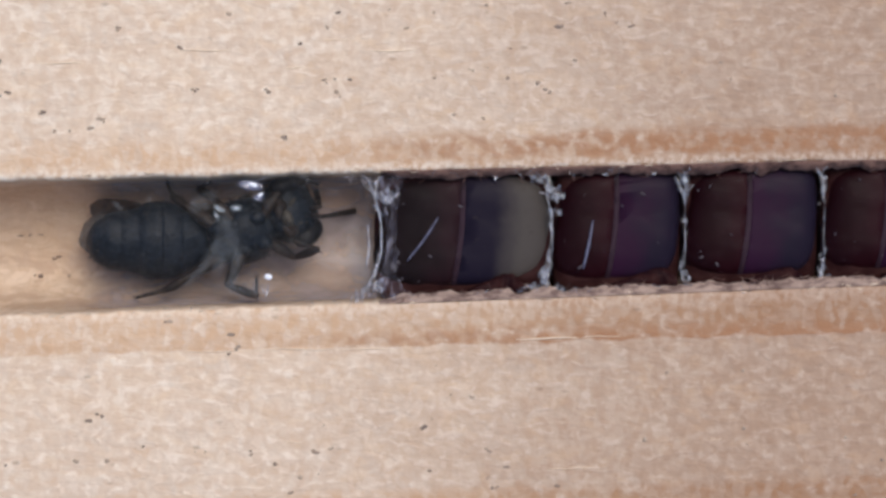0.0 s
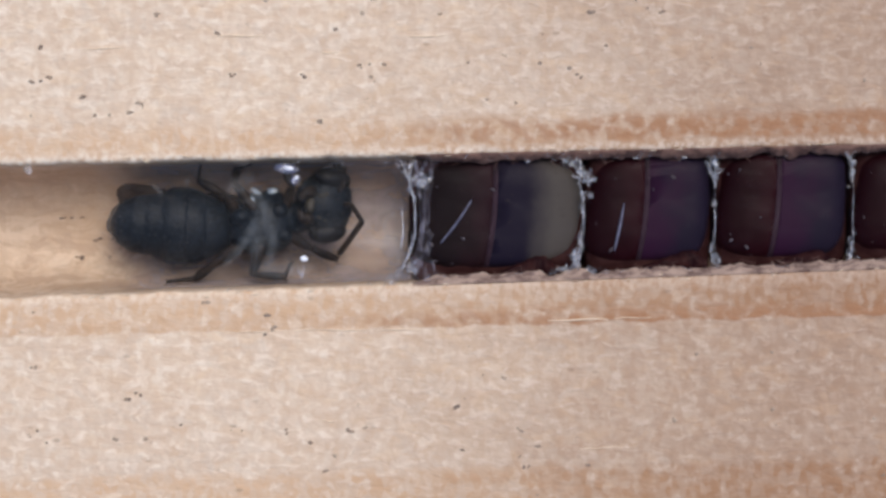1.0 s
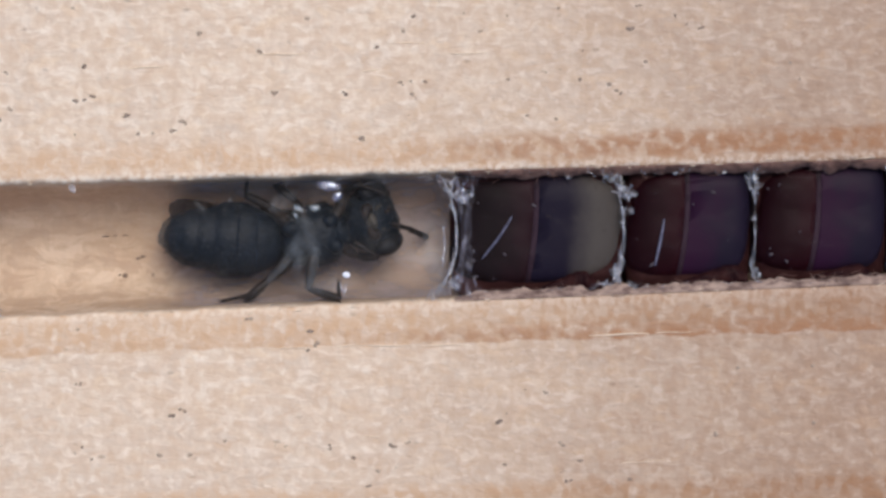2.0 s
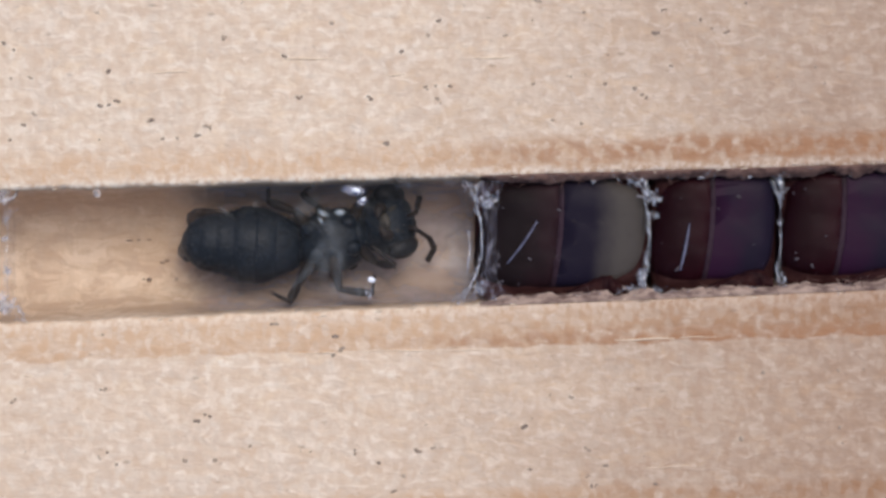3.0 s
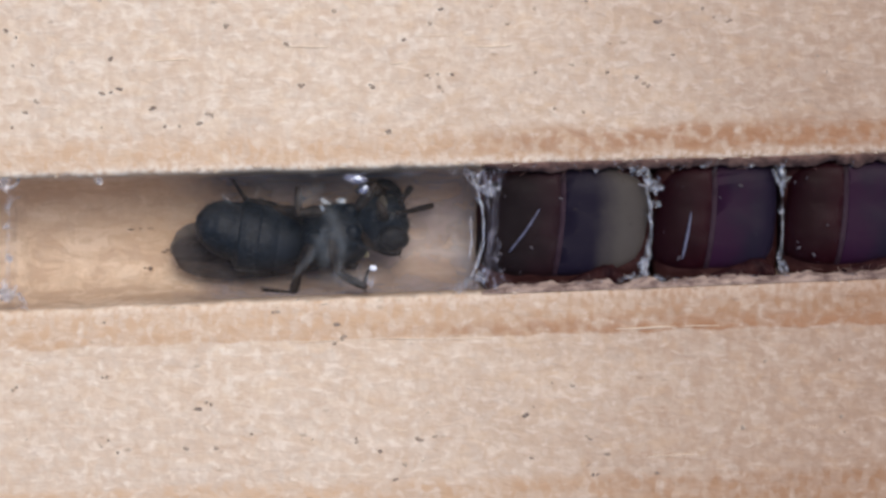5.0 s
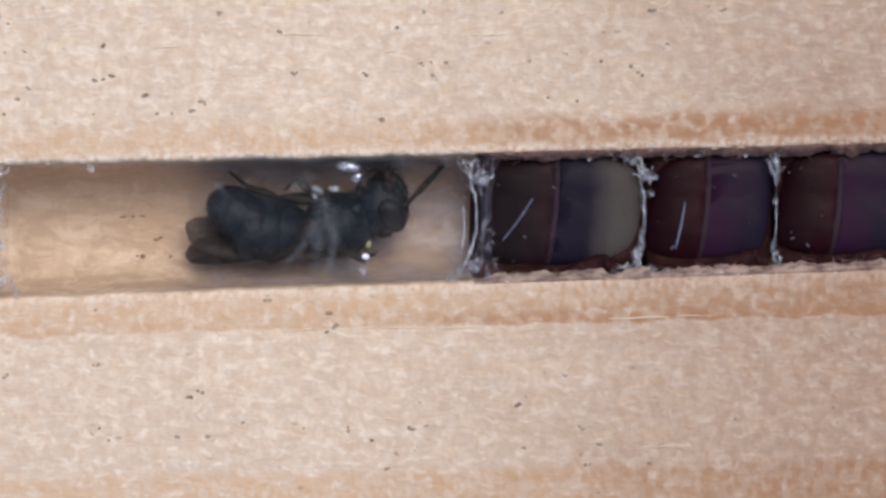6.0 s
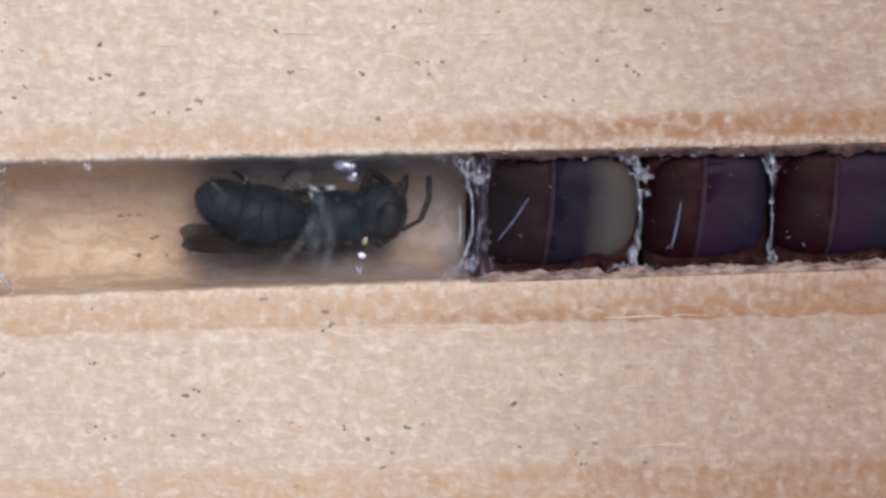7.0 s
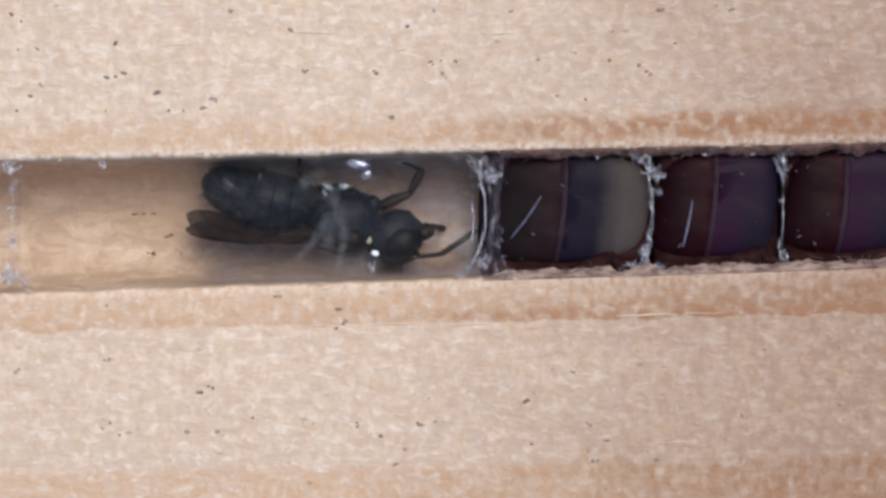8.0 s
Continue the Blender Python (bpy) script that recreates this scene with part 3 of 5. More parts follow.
def nest_lining():
    """The clear skin over the open part of the groove, with milky smears on it."""
    holder = tagged(new("nest_lining"), "clear wrinkled cellophane skin over the open groove", "nest lining")
    holder.matrix_basis = place(-5.0, 0, -0.12)
    bm = bmesh.new()
    rows = []
    for i in range(60):
        x = -7.95 + 8.85 * i / 59
        rows.append([(x + 5.0 + (0.12 * wobble(k * 0.3, 1, 1, 1) - 0.012 * k if i == 0 else 0), near_edge(x) + 0.05 + (far_edge(x) - near_edge(x) - 0.1) * k / 24, -0.05 + 0.05 * wobble(x, k * 0.12, 3, 0.9) + 0.015 * wobble(x, k * 0.2, 1, 3)) for k in range(25)])
    sheet(bm, rows, 0)
    part("skin", bm, SKIN, holder)
    bm = bmesh.new()
    rows = []
    for i in range(70):
        x = -7.6 + 8.6 * i / 69
        hi, lo = far_edge(x), near_edge(x)
        mid, half = (hi + lo) / 2, (hi - lo) / 2
        row = []
        for k in range(33):
            v = -0.965 + 1.93 * k / 32
            z = -GROOVE_DEPTH * (1 - abs(v) ** 3.4) ** (1 / 2.2)
            start = 0.35 * wobble(0.5 * k, 2, 8, 1) if i == 0 else 0.0
            row.append((x + 5.0 + start, mid + 0.985 * v * half, z + 0.20 + 0.03 * wobble(x, 0.3 * k, 6, 1.2)))
        rows.append(row)
    sheet(bm, rows, 0)
    part("wall_lining", bm, LINING, holder, "greyish cellophane coat on the groove walls")
    rnd = random.Random(21)
    # The last two smears stand in for a small glint on the lining.
    for cx, cy, rx, ry, turn in ((-3.45, -0.30, 0.34, 0.85, -8), (-3.75, -0.40, 0.2, 0.8, -30), (-3.1, 0.0, 0.25, 0.8, 10), (-4.15, -0.95, 0.15, 0.6, -42), (-3.4, 0.75, 0.3, 0.5, 20), (-3.0, -0.7, 0.22, 0.7, -15), (-2.9, -1.35, 1.2, 0.35, 4), (0.55, -0.5, 0.45, 1.3, 8), (-4.0, 1.15, 0.6, 0.35, 35), (-6.45, 1.03, 0.07, 0.3, 48), (-6.42, 1.02, 0.05, 0.22, 50)):
        bm = bmesh.new()
        rows = [[((1.0 + 0.35 * wobble(k, cx, 2, 0.8)) * rx * (r / 6 + 0.01) * math.cos(2 * math.pi * k / 20), (1.0 + 0.35 * wobble(k, cx, 2, 0.8)) * ry * (r / 6 + 0.01) * math.sin(2 * math.pi * k / 20), 0.02 * wobble(k, r, cx, 1)) for k in range(21)] for r in range(0, 7)]
        sheet(bm, rows, 0)
        part("smear", bm, SMEAR, holder, "milky bluish smear", at=place(cx + 5.0, cy, 0.03 + rnd.uniform(0, 0.02), 0, 0, turn))


nest_lining()


def drop(name, label, x, y, z, rx, ry, rz, turn, mat):
    bm = bmesh.new()
    for v in ball(bm, (0, 0, 0), (rx, ry, rz), 20, 12):
        v.co *= 1 + 0.12 * wobble(v.co.x * 3, v.co.y * 3, v.co.z * 3 + x, 1.3)
    tagged(part(name, bm, mat, at=place(x, y, z, 0, 0, turn)), label, "drop")


# Reflections and glints on the lining, made as tinted or white blobs.
drop("clear_drop", "clear drop on the lining at the groove edge, its violet reflection tinted in", -2.6, 1.62, -0.1, 0.46, 0.20, 0.10, -6, VIOLET)
drop("clear_drop", "small clear drop on the lining", -2.35, 1.30, -0.1, 0.2, 0.16, 0.08, 30, VIOLET)
drop("painted_glint", "white painted glint on the lining", -2.52, 1.63, -0.02, 0.13, 0.06, 0.05, -10, GLINT)
drop("painted_glint", "white painted glint on the lining", -2.30, 1.36, -0.02, 0.08, 0.04, 0.04, 30, GLINT)
drop("painted_glint", "bright white glint beside the open floor", -2.07, -1.02, -0.08, 0.12, 0.09, 0.05, -15, GLINT)
drop("painted_glint", "small white streak below the bright glint", -2.10, -1.42, -0.08, 0.04, 0.20, 0.03, -12, SHRED)
drop("painted_glint", "thin white streak beside the bright glint", -2.22, -1.36, -0.08, 0.03, 0.16, 0.03, 10, SHRED)
drop("painted_glint", "small bluish sheen on the lining", -3.0, 0.97, -0.05, 0.22, 0.13, 0.03, 8, SHEEN)
drop("painted_glint", "small bluish painted sheen on the lining", -2.98, 0.98, -0.03, 0.10, 0.06, 0.02, 5, SHEEN)
drop("painted_glint", "short pale painted glint on the lining", -3.58, 0.75, -0.05, 0.06, 0.15, 0.02, 30, SHEEN)
drop("painted_glint", "faint bluish sheen on the lining", -3.5, 0.95, -0.05, 0.25, 0.10, 0.03, -25, SHEEN)
drop("painted_glint", "faint bluish sheen on the lining", -5.5, 1.22, -0.05, 0.06, 0.20, 0.03, -20, SMEAR)


# ---- small things on the wood ----
def wood_specks():
    """Dark dust and resin specks."""
    rnd = random.Random(5)
    far_side = [(-10.15, 6.87), (-3.21, 6.56), (-0.38, 6.19), (-6.42, 6.14), (-12.62, 5.75), (-12.9, 5.95), (-1.17, 5.72), (-9.81, 5.16), (-12.11, 4.93), (-0.44, 4.69), (-0.16, 4.71), (-2.09, 4.34), (-2.09, 4.3), (-12.06, 3.92), (-12.37, 3.56), (-10.09, 3.12), (-0.1, 4.32), (-12.73, 3.11), (-7.79, 3.17), (-8.24, 3.14), (-4.26, 4.38), (8.98, 7.15), (7.99, 6.4), (1.85, 6.19), (4.21, 6.88), (0.25, 4.71), (2.72, 4.77), (4.83, 4.73), (5.7, 4.62), (5.75, 4.66), (6.06, 4.38), (5.93, 4.45), (9.91, 4.97), (4.12, 3.61), (3.29, 3.7), (2.69, 6.65), (6.79, 5.3), (11.05, 5.27)]
    near_side = [(-10.0, -2.64), (-4.93, -2.33), (-2.91, -3.03), (-3.19, -3.25), (-12.6, -4.58), (-7.6, -6.35), (-6.69, -6.35), (-9.59, -6.48), (-9.87, -6.12), (-5.66, -5.95), (-2.52, -6.14), (-0.19, -5.96), (-1.84, -6.46), (-1.09, -6.85), (-9.92, -4.24), (-7.17, -5.19), (-6.84, -5.05), (11.73, -3.7), (9.52, -3.76), (3.87, -4.49), (2.49, -5.33), (8.87, -5.72), (8.87, -5.67), (11.78, -5.36), (4.9, -6.5), (2.64, -6.62), (4.38, -6.06), (4.35, -6.79), (4.55, -7.12), (6.37, -7.06), (2.69, -5.11)]
    dashes = [(-0.1, 6.62), (-4.59, 5.55), (-9.81, 4.15), (-9.59, 4.26), (-10.04, 4.1), (-8.54, 3.71), (-6.95, 3.53), (-7.23, 3.22), (-1.62, 3.03), (6.62, 6.96), (8.47, 6.32), (6.29, 6.28), (2.81, 7.26), (-3.13, -2.69), (-0.72, -6.09), (-1.39, -7.26), (2.41, -5.36)]
    spots = [(x, y, 1.0) for x, y in far_side + near_side] + [(x, y, 1.7) for x, y in dashes]
    spots += [(rnd.choice((rnd.uniform(-20, -13.4), rnd.uniform(13.4, 20))), rnd.choice((-1, 1)) * rnd.uniform(3.4, 10), 1.0) for k in range(26)]
    spots += [(rnd.uniform(-13, 13), rnd.choice((-1, 1)) * rnd.uniform(3.4, 8), 0.5) for k in range(30)]
    bm = bmesh.new()
    for x, y, stretch in spots:
        for k in range(rnd.choice((1, 2, 2, 3))):
            r = rnd.uniform(0.032, 0.06) * min(1.0, stretch)
            ball(bm, (x + rnd.uniform(-0.07, 0.07) * k * stretch, y + rnd.uniform(-0.05, 0.05) * k, 0.012), (r * rnd.uniform(0.8, 1.4) * max(1.0, stretch), r * rnd.uniform(0.6, 1.1), 0.016), 8, 6, Matrix.Rotation(rnd.gauss(0.1, 0.25), 3, "Z"))
    for x, y, rx, ry in ((-8.98, -1.08, 0.085, 0.075), (-9.15, -1.06, 0.05, 0.03), (-8.13, -1.06, 0.05, 0.05), (-8.58, -0.55, 0.09, 0.035), (-8.45, -0.49, 0.08, 0.035), (-9.6, 0.13, 0.12, 0.02), (-9.3, 0.15, 0.08, 0.018), (-9.0, 0.16, 0.10, 0.02)):
        z = -GROOVE_DEPTH * (1 - abs((y - (far_edge(x) + near_edge(x)) / 2) / ((far_edge(x) - near_edge(x)) / 2)) ** 3.4) ** (1 / 2.2)
        ball(bm, (x, y, z + 0.03), (rx, ry, 0.06), 8, 6)
    tagged(part("wood_specks", bm, SPECK), "dark dust and resin specks on the wood", "specks", kind="stuff")


def wood_slivers():
    """Pale raised splinters along the grain."""
    rnd = random.Random(11)
    bm = bmesh.new()
    lines = [(-3.6, -3.17, 2.2), (-1.2, -3.12, 2.6), (0.8, -3.1, 1.6), (6.0, -2.78, 1.8), (7.6, -2.72, 1.2), (-0.2, 5.85, 1.4), (-4.0, 5.5, 1.6), (-8.0, 5.1, 1.2), (1.5, 5.55, 1.3), (6.8, -6.55, 1.6)]
    lines += [(rnd.uniform(-14, 14), rnd.choice((-1, 1)) * rnd.uniform(3.0, 7.5), rnd.uniform(0.25, 0.6)) for k in range(6)]
    for x, y, length in lines:
        rise = 0.032 * length / 2
        fibre(bm, [(x - length / 2, y - rise, -0.01), (x - length / 6, y + rnd.uniform(-0.03, 0.03), 0.012), (x + length / 6, y + rnd.uniform(-0.03, 0.03), 0.012), (x + length / 2, y + rise, -0.01)], rnd.uniform(0.012, 0.03))
    tagged(part("wood_slivers", bm, SLIVER), "pale raised splinters along the grain of the block", "splinters", kind="stuff")


def edge_fibres():
    """Frayed wood and silk fibres along both lips of the groove."""
    rnd = random.Random(17)
    for name, mat, count, label in (("wood_fuzz", SLIVER, 110, "pale frayed wood nubs on the groove lips"), ("shaded_fuzz", SHADED_FRAY, 70, "frayed wood fibres just inside the groove lips, shade in their brown colour"), ("tan_fuzz", FRAY_PALE, 60, "tan frayed fibres on the near lip beside the packets"), ("silk_fuzz", SILK, 60, "greyish silk fuzz along the groove lips")):
        bm = bmesh.new()
        for k in range(count):
            x = rnd.uniform(-13, 16) if mat is SLIVER else rnd.uniform(1.0, 17) if mat in (SHADED_FRAY, FRAY_PALE) else rnd.triangular(-8, 16, 5)
            side = -1 if mat is FRAY_PALE else rnd.choice((-1, 1))
            y = far_edge(x) if side > 0 else near_edge(x)
            inward = rnd.uniform(-0.06, 0.10) if mat is SLIVER else rnd.uniform(0.08, 0.42) if mat is SHADED_FRAY else abs(rnd.gauss(0.04, 0.16)) if mat is FRAY_PALE else rnd.uniform(0.0, 0.35)
            a = rnd.gauss(0.03, 0.16 if mat is SLIVER else 0.8)
            length = rnd.uniform(0.08, 0.30) if mat is SLIVER else rnd.uniform(0.15, 0.5)
            d = Vector((math.cos(a), math.sin(a), 0)) * length / 2
            p = Vector((x, y + side * (0.10 - inward), rnd.uniform(-0.06, 0.02) - 0.3 * max(0.0, inward)))
            fibre(bm, [p - d, p + Vector((0, rnd.uniform(-0.03, 0.03), 0.02)), p + d], rnd.uniform(0.010, 0.024) if mat is SLIVER else rnd.uniform(0.005, 0.012), 3, 4)
        tagged(part(name, bm, mat), label, "fibres", kind="stuff")


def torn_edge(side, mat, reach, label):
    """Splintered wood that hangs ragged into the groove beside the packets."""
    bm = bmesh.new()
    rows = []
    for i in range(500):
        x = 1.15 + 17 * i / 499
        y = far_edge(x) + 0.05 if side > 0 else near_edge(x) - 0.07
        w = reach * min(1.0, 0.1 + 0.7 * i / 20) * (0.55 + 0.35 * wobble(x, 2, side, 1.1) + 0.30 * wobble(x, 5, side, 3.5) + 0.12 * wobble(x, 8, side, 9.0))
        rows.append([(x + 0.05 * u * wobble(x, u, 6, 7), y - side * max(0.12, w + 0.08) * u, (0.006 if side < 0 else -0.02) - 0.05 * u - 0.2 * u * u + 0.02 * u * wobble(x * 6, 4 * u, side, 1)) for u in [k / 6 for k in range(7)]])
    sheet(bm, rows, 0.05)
    tagged(part("torn_edge", bm, mat), label, "torn edge", kind="structure")


torn_edge(-1, FRAY_PALE, 0.36, "ragged tan wood along the near groove lip")
# The shade under the far lip goes into this strip's brown.
torn_edge(1, SHADED_FRAY, 0.34, "ragged wood under the far groove lip, shade in its brown colour")
wood_specks()
wood_slivers()
edge_fibres()


# ---- the bee ----
bee = tagged(new("bee"), "small black solitary bee with cream face marks turning in its cell", "bee")


def abdomen_radius(s):
    """Half width along the abdomen, from the waist (0) to its blunt tip (1)."""
    rise = min(1.0, 0.42 + 1.9 * s)
    step = 1 - 0.20 * min(1.0, max(0.0, (s - 0.50) / 0.14))
    fall = max(0.0, 1 - max(0.0, (s - 0.62) / 0.38) ** 2.6)
    return 1.15 * rise ** 0.7 * step * fall ** 0.5


FLAT = 0.82


def ring(bm, s, r, n=30, shift=0.0):
    uneven = [1 + 0.03 * wobble(3 * s, 2 * math.cos(a), 2 * math.sin(a), 1.0) + 0.02 * wobble(9 * s, 5 * math.cos(a), 5 * math.sin(a), 1.0) for a in [2 * math.pi * k / n for k in range(n)]]
    return [bm.verts.new((shift - 3.6 * s, r * u * math.cos(2 * math.pi * k / n), FLAT * r * u * math.sin(2 * math.pi * k / n) + 0.05 * math.sin(math.pi * s))) for k, u in enumerate(uneven)]


def skin_rings(bm, rings, close=True):
    n = len(rings[0])
    for a, b in zip(rings, rings[1:]):
        for k in range(n):
            bm.faces.new((a[k], a[(k + 1) % n], b[(k + 1) % n], b[k]))
    if close:
        bm.faces.new(rings[0]), bm.faces.new(rings[-1])


def build_abdomen():
    """The front half with its plates, and the hind half, which can curl under."""
    bm = bmesh.new()
    skin_rings(bm, [ring(bm, s, abdomen_radius(s) - 0.03) for s in [0.6 * i / 14 for i in range(13)]] + [ring(bm, 0.56, 0.95), ring(bm, 0.60, 0.7), ring(bm, 0.62, 0.3)])
    core = part("abdomen", bm, BLACK, bee)
    for i in range(3):
        a0, a1 = 0.02 + i * 0.16, 0.02 + (i + 1) * 0.16 + 0.03
        bm = bmesh.new()
        skin_rings(bm, [ring(bm, a0 + (a1 - a0) * u, abdomen_radius(a0 + (a1 - a0) * u) + lift) for u, lift in ((0, -0.05), (0.15, -0.004), (0.5, 0.004), (0.85, 0.006), (1, -0.006), (1, -0.06))], False)
        part("tergite", bm, BLACK, core)
    bm = bmesh.new()
    rings = [ring(bm, 0.36, 0.35, shift=1.62), ring(bm, 0.38, 0.8, shift=1.62)]
    for i in range(4):
        a0, a1 = 0.42 + i * 0.145, 0.42 + (i + 1) * 0.145
        for u, lift in ((0, -0.025), (0.12, -0.006), (0.6, 0.002), (0.96, 0.004)):
            s = min(0.998, a0 + (a1 - a0) * u)
            rings.append(ring(bm, s, max(0.06, abdomen_radius(s) + lift), shift=1.62))
    skin_rings(bm, rings)
    return core, part("abdomen_end", bm, BLACK, core, at=place(-1.62, 0, 0))


def hairs(owner, seed, count, spot, low, high):
    """Short stiff hairs on a part; spot gives a place on it and its outward way."""
    rnd = random.Random(seed)
    bm = bmesh.new()
    for k in range(count):
        p, out = spot(rnd)
        way = (out.normalized() + Vector((rnd.gauss(-0.25, 0.3), rnd.gauss(0, 0.3), rnd.gauss(0, 0.3)))).normalized()
        length = rnd.uniform(low, high)
        tube(bm, [p - 0.03 * way, p + 0.6 * length * way, p + length * way + Vector((-0.02, 0, 0))], [0.013, 0.010, 0.003], 4)
    tagged(part("hair", bm, HAIR, owner, "short greyish hairs"), kind="stuff")


def on_ball(radii):
    def spot(rnd):
        d = Vector((rnd.gauss(0, 1), rnd.gauss(0, 1), rnd.gauss(0, 1))).normalized()
        return Vector([a * r for a, r in zip(d, radii)]), Vector([a / r for a, r in zip(d, radii)])
    return spot


def on_abdomen(start, end, shift):
    def spot(rnd):
        s, a = rnd.uniform(start, end), rnd.uniform(0, 2 * math.pi)
        r = abdomen_radius(s) - 0.02
        return Vector((shift - 3.6 * s, r * math.cos(a), FLAT * r * math.sin(a) + 0.05 * math.sin(math.pi * s))), Vector((-0.6, math.cos(a), math.sin(a)))
    return spot


def build_thorax():
    bm = bmesh.new()
    for v in ball(bm, (0, 0, 0), (1.1, 0.95, 0.92), 32, 20, power=0.9):
        v.co *= 1 + 0.05 * wobble(*v.co, 1.6) + 0.02 * wobble(*v.co, 5)
    ball(bm, (-0.7, 0, 0.1), (0.5, 0.75, 0.65), 20, 12)
    ball(bm, (0.65, 0, -0.1), (0.5, 0.7, 0.6), 20, 12)
    for s in (-1, 1):
        for x, r in ((0.55, 0.28), (-0.1, 0.32), (-0.6, 0.3)):
            ball(bm, (x, 0.38 * s, -0.62), (r, 0.26, 0.3), 12, 8)
    tube(bm, [(-0.9, 0, 0.02), (-1.15, 0, 0.05)], [0.45, 0.32], 14)
    tube(bm, [(0.8, 0, 0), (1.4, 0, 0)], [0.55, 0.4], 14)
    core = part("thorax", bm, BLACK, bee)
    for s in (-1, 1):
        bm = bmesh.new()
        ball(bm, (0.82, 0.56 * s, 0.42), (0.10, 0.09, 0.14), 12, 8)
        part("pronotal_spot", bm, CREAM, core, "cream spot on the shoulder")
        bm = bmesh.new()
        ball(bm, (0.35, 0.82 * s, 0.5), (0.22, 0.14, 0.14), 12, 8)
        part("tegula", bm, LIMB, core)
    return core


def build_head():
    bm = bmesh.new()
    for v in ball(bm, (-0.14, 0, 0), (0.78, 0.95, 0.86), 32, 20, power=0.86):
        v.co *= 1 + 0.09 * wobble(*v.co, 3.0) + 0.04 * wobble(*v.co, 7.0)
        v.co.y *= 1 - 0.22 * max(0.0, -v.co.z)
    core = part("head", bm, BLACK, bee)
    for s in (-1, 1):
        bm = bmesh.new()
        ball(bm, (0.16, 0.80 * s, 0.08), (0.42, 0.36, 0.60), 18, 12, Matrix.Rotation(0.16 * s, 3, "X"))
        part("eye", bm, EYE_BLACK, core)
        bm = bmesh.new()
        tube(bm, curve_points([(0.3, 0.40 * s, -0.60), (0.42, 0.38 * s, -0.88), (0.42, 0.1 * s, -1.05)], 4), [0.19, 0.19, 0.18, 0.17, 0.15, 0.13, 0.10, 0.07, 0.03], 8)
        part("mandible", bm, LIMB, core)
        bm = bmesh.new()
        ball(bm, (0.47, 0.36 * s, -0.26), (0.10, 0.08, 0.24), 12, 8, Matrix.Rotation(-0.3 * s, 3, "X"))
        part("face_mark", bm, DULL, core, "dull olive-cream streak beside the eye")
    bm = bmesh.new()
    for v in ball(bm, (0.34, 0, -0.66), (0.20, 0.28, 0.14), 16, 10):
        v.co *= 1 + 0.06 * wobble(*v.co, 6)
    part("lip", bm, PALE_LIP, core, "dull beige upper lip")
    for y, z in ((0, 0.66), (0.16, 0.76), (-0.16, 0.76)):
        bm = bmesh.new()
        ball(bm, (0.30, y, z - 0.1), (0.06, 0.06, 0.06), 8, 6)
        part("ocellus", bm, EYE_BLACK, core)
    return core


def build_wing(s):
    """A narrow smoky forewing that lies back along the abdomen."""
    bm = bmesh.new()
    rows = []
    for i in range(25):
        u = i / 24
        width = 0.2 + 1.55 * (u ** 0.7) * (1 - u ** 5) ** 0.5
        rows.append([(-4.75 * u, s * (-0.30 * u + width * (k / 8 - 0.35)), 0.26 * math.sin(2.2 * u) + 0.03 * wobble(i * 0.3, k * 0.4, s, 1)) for k in range(9)])
    sheet(bm, rows, 0)
    wing = part("wing", bm, WING, bee, "smoky brown folded wing")
    for a, b in ((-0.32, -0.30), (-0.12, 0.05), (0.1, 0.3)):
        bm = bmesh.new()
        pts = [(-4.7 * u, s * (-0.30 * u + (a + (b - a) * u) * (0.3 + u)), 0.26 * math.sin(2.2 * u) + 0.012) for u in [k / 10 for k in range(10)]]
        tube(bm, pts, [0.035 - 0.0025 * k for k in range(10)], 5)
        part("vein", bm, LIMB, wing)
    return wing


def rod(bm, length, radii, sag=0.0, sides=10):
    """A rounded limb piece along x that swells and narrows by its radii and sags a little."""
    n = len(radii) - 1
    pts = [(length * k / n, 0, -sag * math.sin(math.pi * k / n)) for k in range(n + 1)]
    tube(bm, [(-0.5 * radii[0], 0, 0), *pts, (length + 0.5 * radii[-1], 0, 0)], [0.6 * radii[0], *radii, 0.6 * radii[-1]], sides)


def build_leg(name, femur, shin, foot, thick=1.0):
    """Thigh, shin with a spur and a row of bristles, and a foot of five joints that ends in claws."""
    bm = bmesh.new()
    rod(bm, femur, [thick * r for r in (0.12, 0.165, 0.20, 0.185, 0.15, 0.11)], 0.03)
    leg = part(name, bm, LIMB, bee)
    bm = bmesh.new()
    rod(bm, shin, [thick * r for r in (0.09, 0.115, 0.14, 0.15, 0.14, 0.105)], 0.02)
    tube(bm, [(shin - 0.05, 0.05, -0.06), (shin + 0.16, 0.10, -0.12)], [0.03, 0.008], 5)
    shin_part = part("shin", bm, LIMB, leg, at=place(femur, 0, 0))
    bm = bmesh.new()
    rod(bm, foot, [thick * r for r in (0.085, 0.09, 0.06, 0.075, 0.055, 0.07, 0.05, 0.065, 0.045, 0.06, 0.035)], 0.03, 8)
    for s in (-1, 1):
        tube(bm, [(foot, 0.02 * s, 0), (foot + 0.06, 0.06 * s, -0.03), (foot + 0.10, 0.05 * s, -0.08)], [0.02, 0.016, 0.005], 5)
    return leg, shin_part, part("foot", bm, LIMB, leg, at=place(femur + shin, 0, 0))


